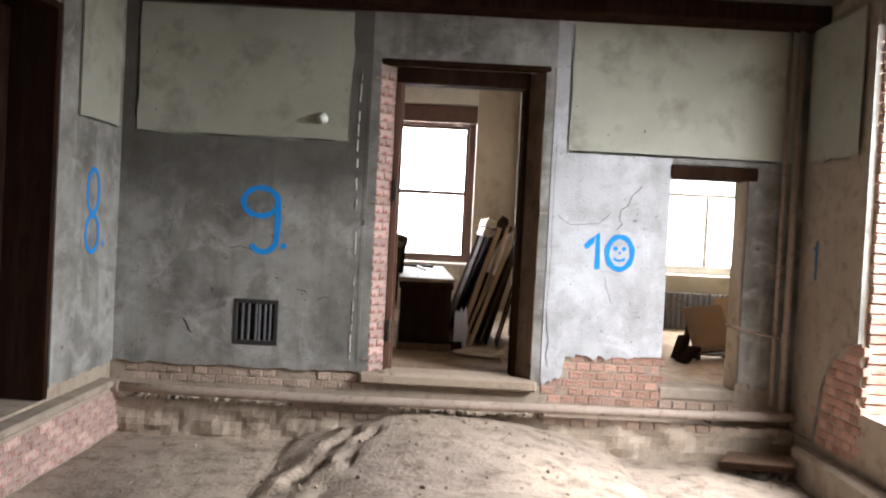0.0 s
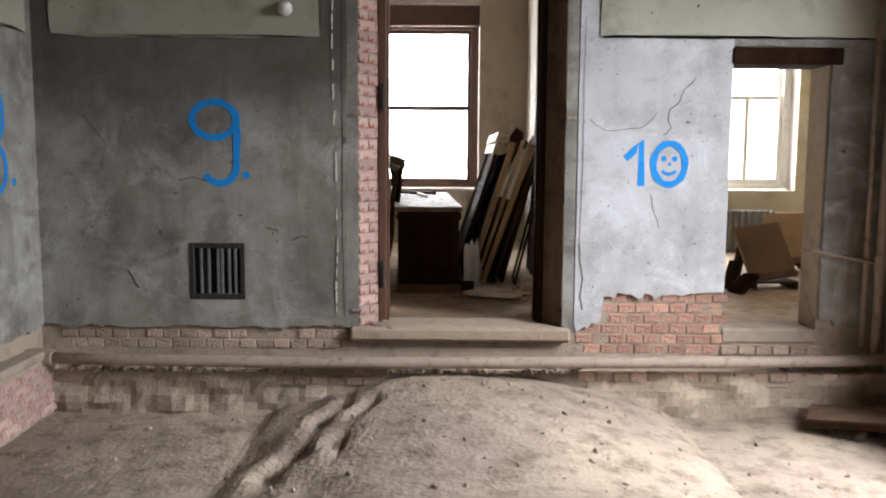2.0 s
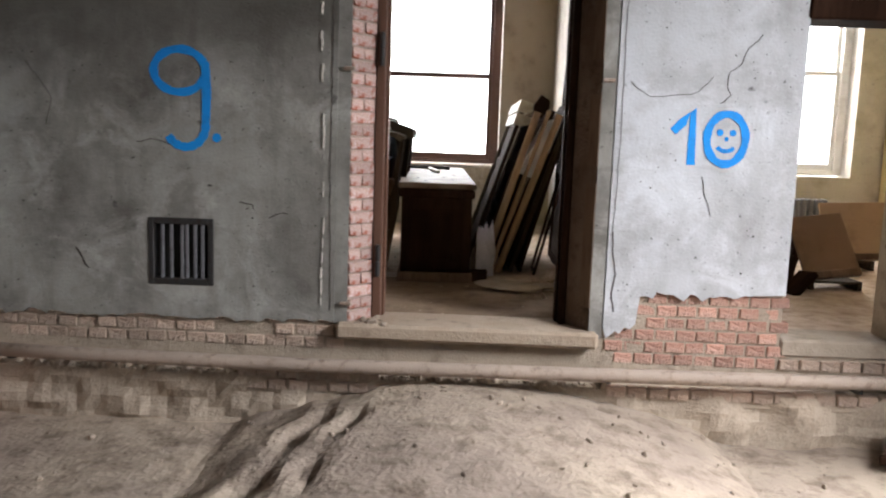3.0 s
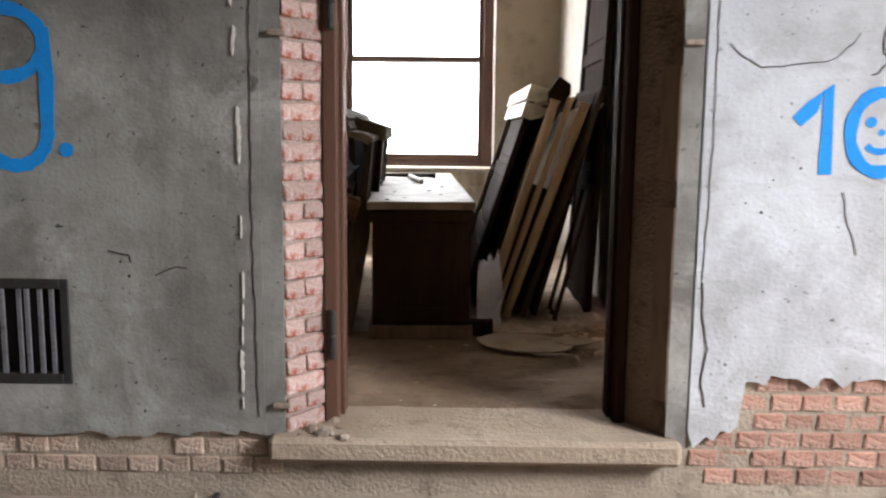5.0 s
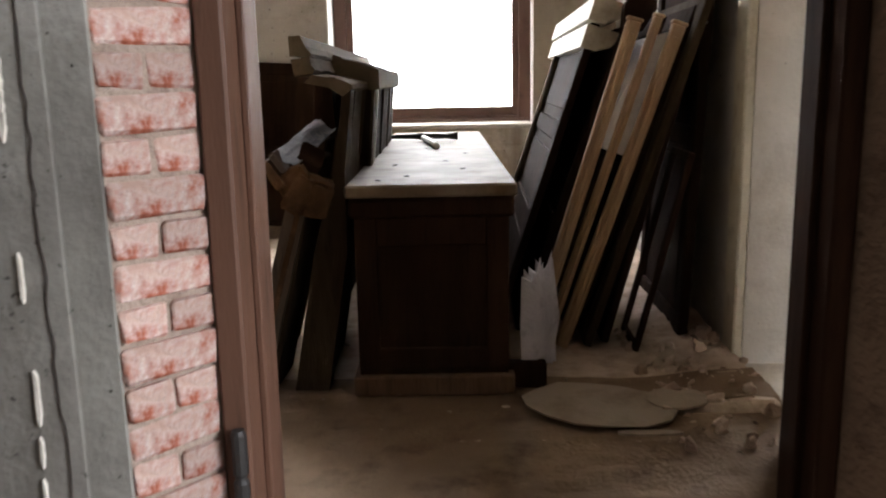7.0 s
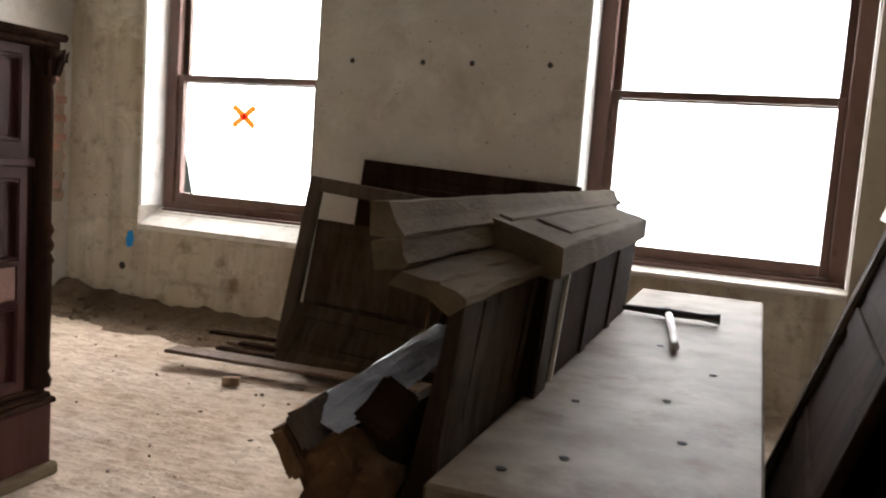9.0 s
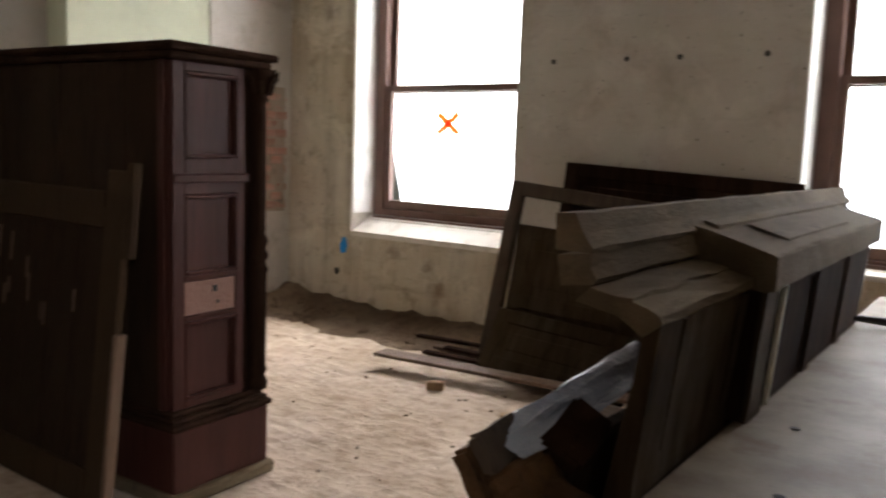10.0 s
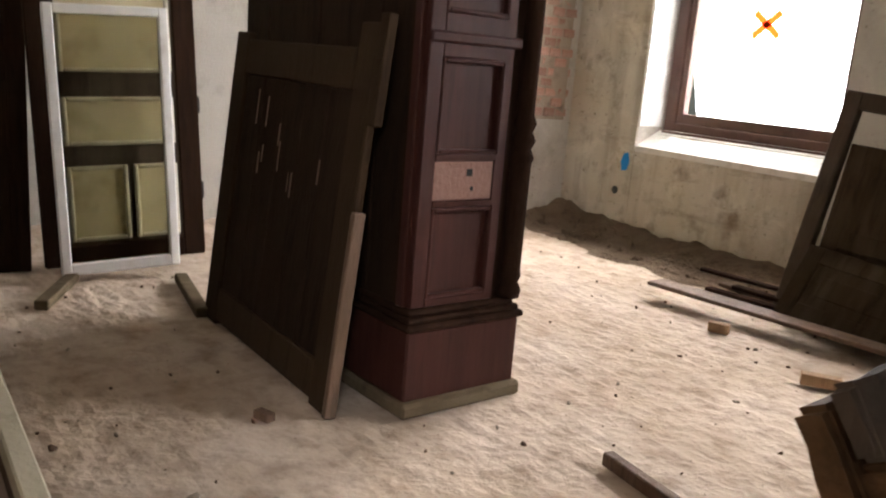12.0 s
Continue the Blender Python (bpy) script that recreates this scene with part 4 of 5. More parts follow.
def run(points, y0, y1, chip=0.0, seed=0):
    """A moulding of constant section along the counter, its edges chipped here and there."""
    rr = random.Random(seed)
    bm = bmesh.new()
    n = max(2, int((y1 - y0) / 0.09)) if chip else 1
    rings = []
    for i in range(n + 1):
        y = y0 + (y1 - y0) * i / n
        rings.append([bm.verts.new((x + rr.uniform(-chip, chip), y, z + rr.uniform(-chip, chip))) for x, z in points])
    k = len(points)
    for a, b in zip(rings, rings[1:]):
        for j in range(k):
            bm.faces.new((a[j], a[(j + 1) % k], b[(j + 1) % k], b[j]))
    caps = [bm.faces.new(rings[0]), bm.faces.new(rings[-1][::-1])]
    bmesh.ops.triangulate(bm, faces=caps)
    return bm


CAB_WOOD = mat("grimy_cabinet_wood", (0.040, 0.026, 0.015), 0.9, dark=(0.016, 0.010, 0.007), third=(0.065, 0.046, 0.03), grain=7, stain=3, bump=0.3, stretch=(3, 3, 0.5), spec=0.03)
lean = thing("old_cabinet", Matrix.Translation((0.035, 0, 0.02)) @ ALONG, "dusty dark cabinet front with stepped cornice leaning beside a counter", "cabinet front", "leaning cabinet fronts")
part("cornice_fillet", run([(-0.172, 1.278), (-0.158, 1.243), (-0.136, 1.216), (-0.142, 1.206), (-0.21, 1.21), (-0.215, 1.277)], 0.03, 2.74, 0.002, 1), GREY_WOOD, lean, "thick dust-covered cornice fillet")
part("cornice_cove", run([(-0.146, 1.204), (-0.140, 1.185), (-0.128, 1.160), (-0.136, 1.150), (-0.20, 1.14), (-0.21, 1.20)], 0.034, 2.70, 0.003, 2), GREY_WOOD, lean, "dust-covered cove moulding")
part("cornice_ledge", run([(-0.136, 1.148), (-0.09, 1.139), (-0.055, 1.136), (-0.052, 1.129), (-0.02, 1.121), (0.002, 1.112), (0.004, 1.094), (-0.03, 1.07), (-0.05, 1.075), (-0.08, 1.10), (-0.17, 1.12)], 0.03, 0.62, 0.004, 7), GREY_WOOD, lean, "broken dusty cornice ledge")
part("end_post", run([(-0.035, 1.075), (-0.002, 1.094), (-0.038, 0.80), (-0.04, 0.5), (-0.13, -0.02), (-0.26, -0.02), (-0.165, 0.5), (-0.095, 0.75), (-0.05, 0.98)], 0.04, 0.16, 0.002, 3), CAB_WOOD, lean)
part("side_panel", run([(-0.04, 1.08), (-0.012, 1.09), (-0.042, 0.80), (-0.05, 0.5), (-0.14, -0.02), (-0.2, -0.02), (-0.1, 0.5)], 0.16, 0.62), CAB_WOOD, lean)
part("rear_panel", run([(-0.19, 1.14), (-0.15, 1.14), (-0.13, 0.8), (-0.21, -0.02), (-0.25, -0.02), (-0.17, 0.8)], 0.62, 2.6), DARK_WOOD, lean)
for y0, y1 in ((0.17, 0.20), (0.56, 0.60)):
    part("panel_bead", run([(-0.012, 1.085), (0.0, 1.085), (-0.034, 0.82), (-0.046, 0.82)], y0, y1, 0.001, 4), CAB_WOOD, lean)
front = thing("old_cabinet", Matrix.Translation((0, 0, 0.02)) @ ALONG, "dark cabinet front with a sloping dusty cornice resting on a counter", "cabinet front", "leaning cabinet fronts")
part("cornice", run([(-0.138, 1.232), (-0.08, 1.217), (-0.03, 1.203), (0.08, 1.172), (0.086, 1.165), (0.086, 1.09), (0.066, 1.084), (-0.06, 1.10), (-0.13, 1.17)], 0.62, 2.30, 0.002, 5), GREY_WOOD, front, "sloping dust-covered cornice")
part("cornice_strip", run([(-0.125, 1.231), (-0.11, 1.234), (-0.075, 1.224), (-0.075, 1.214), (-0.125, 1.226)], 0.70, 2.28, 0.001, 6), GREY_WOOD, front)
part("cornice_board", run([(-0.06, 1.214), (-0.058, 1.218), (0.045, 1.189), (0.045, 1.180)], 0.9, 1.75, 0.001, 8), GREY_WOOD, front)
part("frieze", run([(-0.06, 1.098), (0.055, 1.088), (0.028, 0.763), (-0.008, 0.763), (-0.02, 0.9)], 0.64, 2.26), DARK_WOOD, front)
part("pilaster", run([(0.055, 1.088), (0.068, 1.088), (0.04, 0.763), (0.028, 0.763)], 0.63, 0.75), CAB_WOOD, front)
part("edge_strip", run([(0.055, 1.088), (0.066, 1.088), (0.038, 0.763), (0.028, 0.763)], 0.83, 0.85), CREAM_WOOD, front, "bare pale edge strip")
for y0 in (1.25, 1.75):
    part("stile", run([(0.055, 1.088), (0.064, 1.088), (0.036, 0.763), (0.028, 0.763)], y0, y0 + 0.08), DARK_WOOD, front)


def chipped(x, y, z, bevel, amp, seed, m):
    """A worn block with uneven faces."""
    t = bmesh.new()
    bmesh.ops.create_cube(t, size=1)
    bmesh.ops.bevel(t, geom=t.edges[:], offset=0.08, segments=2, affect="EDGES")
    bmesh.ops.subdivide_edges(t, edges=t.edges[:], cuts=2, use_grid_fill=True)
    for v in t.verts:
        p = Vector((v.co.x * x, v.co.y * y, v.co.z * z))
        k = noise.noise_vector(p * 22 + Vector((seed * 3.1, 0, 0)))
        v.co = p + k * amp
    return merge(bmesh.new(), t, m)


BRACKET = mat("worn_brown_carving", (0.062, 0.031, 0.014), 0.8, dark=(0.028, 0.015, 0.009), third=(0.14, 0.075, 0.034), grain=9, stain=5, bump=0.4, spec=0.12)
low = thing("carved_bracket", pose(-0.60, 9.10, 0.80, 0, 0, 8), "worn brown carved scroll bracket on a leaning post", "bracket")
part("scroll", chipped(0.11, 0.15, 0.11, 0.01, 0.010, 1, pose(-0.015, 0, -0.005, 0, -32, 0)), BRACKET, low, "", True)
part("cap_moulding", chipped(0.035, 0.19, 0.10, 0.01, 0.006, 2, pose(-0.085, 0, 0.035, 0, -32, 0)), BRACKET, low)
part("cap_fillet", chipped(0.022, 0.17, 0.075, 0.01, 0.005, 3, pose(-0.068, 0, 0.075, 0, -32, 0)), SMOKY_WOOD, low)
part("side_scroll", chipped(0.10, 0.12, 0.12, 0.01, 0.012, 4, pose(0.05, -0.02, -0.045, 12, 20, 10)), BRACKET, low, "", True)
part("leaf_carving", chipped(0.07, 0.05, 0.13, 0.01, 0.012, 5, pose(-0.005, -0.07, -0.03, 0, 28, 0)), BRACKET, low, "", True)
part("post", run([(-0.035, -0.02), (0.035, -0.02), (-0.17, -0.80), (-0.25, -0.80)], -0.05, 0.06, 0.002, 9), SMOKY_WOOD, low)
part("post_bead", run([(-0.015, -0.08), (0.005, -0.08), (-0.20, -0.79), (-0.22, -0.79)], -0.062, -0.048, 0.001, 9), BRACKET, low)
t = bmesh.new()
n = 14
grid = [[t.verts.new((0.10 * i / n - 0.05 + 0.014 * noise.noise(Vector((i * 0.45, j * 0.3, 2))), 0.50 * j / n, 0.012 * abs(noise.noise(Vector((i * 0.5, j * 0.35, 8)))) + 0.012 * math.sin(i * 0.45) * j / n)) for j in range(n + 1)] for i in range(n + 1)]
for i in range(n):
    for j in range(n):
        t.faces.new((grid[i][j], grid[i + 1][j], grid[i + 1][j + 1], grid[i][j + 1]))
bag_ob = link("plastic_sheet", t, PLASTIC)
bag_ob.matrix_world = pose(-0.655, 9.08, 0.875, 12, 18, -4)
tagged(bag_ob, "crumpled grey plastic sheet stuffed behind cabinet parts", "plastic sheet")
t = thing("black_offcut", pose(-0.585, 9.22, 0.875, 20, 30, 12), "short black offcut lying on the plastic sheet", "offcut")
part("offcut", chipped(0.09, 0.16, 0.03, 0.01, 0.004, 6, Matrix.Identity(4)), DARK_WOOD, t)
rails = [("loose_rail", -0.80, 9.17, 0.0, 0.90, 13), ("loose_rail", -0.86, 9.60, 0.0, 0.95, 14)]
for n, x, y, z, h, a in rails:
    t = thing("loose_board", pose(x, y, z, 0, a, 0), "dark broad board leaning beside the counter", "board", "loose boards")
    part("rail", box(0, 0.04, 0, 0.34, 0, h, 0.008), CAB_WOOD, t)

# ---- stack of doors and boards leaning on the partition ----
rng = random.Random(5)
stack = [(0.19, 9.62, 1.40, 0.055, 17, PALE_WOOD), (0.27, 9.66, 1.42, 0.035, 18, PALE_WOOD), (0.33, 9.68, 1.40, 0.055, 19, PALE_WOOD)]
for i, (x, y, h, w, a, wood) in enumerate(stack[:3]):
    t = thing("leaning_batten", pose(x, y, 0.02, 0, a, 0), "long brown moulded batten leaning in a stack", "batten", "leaning stack")
    bm = box(0, w, 0, 0.045, 0, h, 0.006)
    part("batten", bm, wood, t)
    part("bead", box(w * 0.3, w * 0.7, -0.012, 0.0, 0.05, h - 0.05, 0.004), wood, t)
    part("end_cap", box(-0.004, w + 0.004, -0.004, 0.049, h - 0.002, h + 0.012, 0.003), wood, t)
for x, y, h in ((0.03, 11.20, 1.46), (0.08, 11.05, 1.44)):
    t = thing("leaning_rail", pose(x, y, 0.01, 0, 18.5, 0), "thin grey-brown moulded rail leaning behind the stack", "rail", "leaning stack")
    part("rail", box(0, 0.035, 0, 0.05, 0, h, 0.005), SMOKY_WOOD, t)
    part("groove_bead", box(0.01, 0.022, -0.008, 0.0, 0.03, h - 0.03, 0.003), GREY_WOOD, t)
for i, (x, y, w, h, a, wood) in enumerate([(0.10, 9.95, 1.6, 1.44, 18, DARK_WOOD), (0.20, 9.90, 1.5, 1.40, 19, DARK_WOOD), (0.30, 9.84, 1.3, 1.45, 20, DARK_WOOD), (0.42, 9.78, 0.95, 1.48, 20, DARK_WOOD), (0.48, 9.66, 1.05, 1.50, 18, CAB_WOOD), (0.56, 9.72, 0.95, 1.40, 15, DARK_WOOD)]):
    panel_leaf("leaning_door_leaf", w, h, 0.035, pose(x, y, 0.015, 0, a, 0) @ Matrix.Rotation(radians(90), 4, "Z"), "dark panelled door leaf leaning in a stack", wood, "leaning stack", 3)
for x, y, l, m_, z in ((0.57, 9.86, 1.9, CREAM_WOOD, 1.345), (0.545, 9.92, 1.8, CREAM_WOOD, 1.235)):
    t = thing("cream_moulding", pose(x, y, z, 0, 18, 0), "chipped cream-painted cornice moulding laid on the stack", "moulding", "leaning stack")
    part("moulding", prism([(0, 0), (0.07, 0), (0.085, 0.025), (0.12, 0.03), (0.14, 0.065), (0.14, 0.10), (0.0, 0.10)], l, Matrix.Translation((-0.1, 0, 0))), m_, t)
t = thing("moulding_end_block", pose(0.63, 9.76, 1.33, 0, 18, 0), "dark carved end block on top of the stack", "block", "leaning stack")
part("block", prism([(-0.03, 0), (0.05, 0.0), (0.08, 0.1), (0.06, 0.16), (-0.02, 0.18), (-0.05, 0.08)], 0.08), DARK_WOOD, t)
t = thing("white_board", pose(0.74, 9.80, 1.30, 0, 20, 0), "white triangular board end behind the stack", "board", "leaning stack")
part("board", prism([(0, 0), (0.18, 0.12), (0.05, -0.5), (-0.08, -0.5)], 0.5), WHITE_WOOD, t)
sheets = thing("pleated_sheets", pose(0.17, 9.26, 0.02, 0, 4, 0), "pleated pale plastic sheets stuffed beside the counter", "plastic sheets")
for i in range(9):
    pts = [(0.02 * math.sin(i * 2.1), 0.0), (0.05 + 0.02 * math.sin(i), 0.0), (0.06 + 0.02 * math.sin(i * 3), 0.2), (0.03, 0.42 + 0.05 * math.sin(i * 1.3)), (0.01, 0.38), (-0.03, 0.40 + 0.03 * math.sin(i * 2.3)), (-0.02, 0.2)]
    part("sheet", prism(pts, 0.012, Matrix.Translation((0.010 * i, i * 0.03, 0)) @ Matrix.Rotation(radians(12 * math.sin(i * 1.9)), 4, "Z")), FOIL, sheets)
bm = bmesh.new()
bx(bm, 0.10, 0.26, 9.22, 9.28, 0.0, 0.10, 0.008)
tagged(link("wood_block", bm, DARK_WOOD), "small dark wooden block on the floor", "block")
dk = panel_leaf("dark_door_leaf", 0.95, 2.55, 0.045, pose(0.92, 9.82, 0.0, 0, 2.5, 0) @ Matrix.Rotation(radians(90), 4, "Z"), "tall dark door leaf standing against the partition", DARK_WOOD, "", 3, None, "door")
t = thing("thin_frame", pose(0.66, 9.62, 0.01, 0, 14, 0), "narrow dark frame leaning by the partition", "frame", "leaning stack")
bm = bmesh.new()
for q in ((0, 0.03, 0, 0.85), (0.30, 0.33, 0, 0.85), (0.03, 0.30, 0, 0.03), (0.03, 0.30, 0.82, 0.85)):
    bx(bm, -0.012, 0.012, q[0], q[1], q[2], q[3], 0.003)
part("frame", bm, DARK_WOOD, t)
# passage casing
for y, w in ((9.50, 0.15), (8.68, 0.14)):
    structure("passage_casing", box(1.02, 1.06, y, y + w, 0.0, 2.45, 0.008), CREAM_WOOD, "chipped cream door casing", "trim")
structure("passage_casing_head", box(1.02, 1.06, 8.82, 9.50, 2.35, 2.45, 0.008), CREAM_WOOD, "chipped cream door casing head", "trim")
structure("cream_plaster_far", box(1.262, 3.2, 12.832, 12.852, 0.0, 3.72, 0), OCHRE, "ochre cream plaster beyond the passage", "plaster")
# broken floor sheets and rubble
for i, (x, y, rz, w, d) in enumerate([(0.42, 9.0, -12, 0.5, 0.34), (0.70, 9.05, 20, 0.22, 0.16), (0.55, 8.75, 4, 0.2, 0.03)]):
    n = 14
    pts = [(w / 2 * math.cos(2 * math.pi * k / n) * (1 + 0.12 * rng.random()), d / 2 * math.sin(2 * math.pi * k / n) * (1 + 0.2 * rng.random())) for k in range(n)]
    bm = prism(pts, 0.006, Matrix.Rotation(radians(90), 4, "X"))
    ob = link("floor_sheet", bm, CONCRETE)
    ob.matrix_world = pose(x, y, 0.026, 1.5, 1, rz)
    tagged(ob, "broken flat board piece on the dusty floor", "board piece", "floor debris")


def rubble(name, n, area, size, material, label, seed, z=None):
    r = random.Random(seed)
    bm = bmesh.new()
    for _ in range(n):
        x, y = r.uniform(area[0], area[1]), r.uniform(area[2], area[3])
        t = bmesh.new()
        bmesh.ops.create_icosphere(t, subdivisions=1, radius=1)
        s = size * (0.3 + r.random() ** 3 * 1.4)
        for v in t.verts:
            v.co = v.co * (0.7 + 0.6 * r.random())
        base = z(x, y)
        merge(bm, t, Matrix.Translation((x, y, base + s * 0.2)) @ Euler((r.random() * 6, r.random() * 6, r.random() * 6)).to_matrix().to_4x4() @ Matrix.Diagonal((s * (0.7 + r.random()), s, s * 0.6, 1)))
    return tagged(link(name, bm, material), label, "rubble", "", "stuff")


SHADED_DIRT = mat("dark_shaded_dirt", (0.13, 0.09, 0.06), 1.0, dark=(0.06, 0.042, 0.03), third=(0.2, 0.145, 0.1), grain=10, stain=3, bump=0.9, spec=0.03)


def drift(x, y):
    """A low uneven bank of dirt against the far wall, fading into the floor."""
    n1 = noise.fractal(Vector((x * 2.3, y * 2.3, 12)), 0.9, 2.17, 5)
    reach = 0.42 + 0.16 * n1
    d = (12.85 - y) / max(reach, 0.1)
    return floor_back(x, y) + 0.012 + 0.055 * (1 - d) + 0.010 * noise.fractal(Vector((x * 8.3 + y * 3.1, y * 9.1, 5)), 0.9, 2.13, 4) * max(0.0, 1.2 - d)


# Dirt bank, coloured darker to include the shadow below the window sill.
structure("dirt_drift", sheet(-5.32, -0.9, 12.2, 12.84, 0.03, drift), SHADED_DIRT, "bank of dirt along the foot of the wall, darkened for the sill shadow", "dirt")
rubble("rubble_passage", 160, (0.6, 1.04, 8.7, 10.0), 0.022, DUSTY_BRICK, "heap of plaster and brick crumbs by the partition", 3, floor_back)
rubble("rubble_far", 520, (-5.3, -1.6, 12.4, 12.84), 0.024, SHADED_DIRT, "dark crumbs and roots along the foot of the wall", 4, floor_back)
rubble("rubble_floor", 220, (-5.2, 0.9, 8.2, 12.5), 0.010, CONCRETE, "scattered small crumbs on the floor", 5, floor_back)
rubble("rubble_front", 900, (-2.7, 2.9, 2.5, 7.4), 0.013, EARTH, "scattered clods on the earth floor", 6, height)
rubble("rubble_ledge", 420, (-2.9, 0.99, 7.50, 7.62), 0.028, CORE, "broken mortar lumps along the wall ledge", 7, lambda x, y: -0.31)
rubble("rubble_sill", 60, (-0.6, -0.38, 7.58, 7.78), 0.02, CONCRETE, "plaster crumbs on the threshold", 8, lambda x, y: 0.0)
for i in range(14):
    r = random.Random(90 + i)
    x, y = -5.2 + 0.55 * r.random() + 0.03 * i, 12.45 + 0.3 * r.random()
    a = r.random() * 3
    tagged(link("dry_root", tube([(x, y, 0.06), (x + 0.12 * math.cos(a), y + 0.06 * math.sin(a), 0.11), (x + 0.25 * math.cos(a + 0.4), y + 0.12 * math.sin(a), 0.07)], 0.011, 6), SHADED_DIRT), "dry dark root in the corner rubble", "root", "corner roots")

# ---- frames and boards against the far wall ----
panel_leaf("back_panel", 1.5, 1.36, 0.04, pose(-2.66, 12.60, 0.0, -7, 2.6, 0), "wide dark panelled board leaning on the white wall", DARK_WOOD, "boards at the far wall", 2)
fr = thing("empty_frame", pose(-2.93, 12.28, 0.0, -9, 5, 3), "empty dark window frame leaning on boards", "frame", "boards at the far wall")
bm = bmesh.new()
for q in ((0, 0.09, 0, 1.24), (0.98, 1.07, 0, 1.24), (0.09, 0.98, 1.15, 1.24), (0.09, 0.98, 0, 0.09)):
    part("rail", box(q[0], q[1], 0, 0.06, q[2], q[3], 0.006), SMOKY_WOOD, fr)
bm.free()
panel_leaf("small_cupboard_door", 0.85, 0.95, 0.03, pose(-2.70, 12.16, 0.02, -9, 3, 3), "dark cupboard door leaning in an empty frame", CAB_WOOD, "boards at the far wall", 2)
panel_leaf("framed_leaf", 0.95, 0.40, 0.03, pose(-2.72, 11.98, 0.10, -32, 4, 3), "low dusty framed panel with a worn edge", CAB_WOOD, "boards at the far wall", 1)
planks = [(-3.38, 11.78, 0.075, 1.75, 0.15, 6, WORN_WOOD, 0), (-3.3, 12.18, 0.03, 1.6, 0.06, 5, DARK_WOOD, 0), (-3.2, 12.28, 0.06, 1.5, 0.06, 2, DARK_WOOD, 0), (-3.35, 12.36, 0.03, 1.4, 0.07, -3, WORN_WOOD, 0), (-3.1, 12.40, 0.09, 1.2, 0.05, 3, PALE_WOOD, 0), (-3.45, 12.30, 0.10, 1.1, 0.05, 7, DARK_WOOD, 0)]
for x, y, z, l, w, a, wood, _ in planks:
    t = thing("loose_plank", pose(x, y, z, 0, 0, a), "worn dark plank lying on the sawdust floor", "plank", "planks on the floor")
    bm = box(0, l, 0, w, 0, 0.022, 0.004)
    part("plank", bm, wood, t)
for x, y, a, wood, l in ((-2.78, 11.66, 30, PALE_WOOD, 0.10), (-2.10, 11.46, 35, PALE_WOOD, 0.16)):
    t = thing("wood_offcut", pose(x, y, 0.0, 0, 0, a), "pale wooden offcut on the floor", "offcut", "offcuts")
    part("offcut", box(-l / 2, l / 2, -0.025, 0.025, 0.0, 0.05, 0.004), wood, t)
t = thing("floor_batten", pose(-1.96, 10.10, 0.0, 0, 0, -6), "dark wooden batten lying on the floor", "batten")
part("batten", box(0, 0.62, -0.02, 0.02, 0, 0.045, 0.004), WORN_WOOD, t)
rubble("rubble_corner", 140, (2.6, 3.1, 7.05, 7.46), 0.05, DARK_PLASTER, "sooty heap of rubble in the corner", 15, height)
rubble("rubble_shavings", 260, (-5.0, -0.6, 8.3, 12.4), 0.007, WORN_WOOD, "dark wood chips scattered over the sawdust", 16, floor_back)

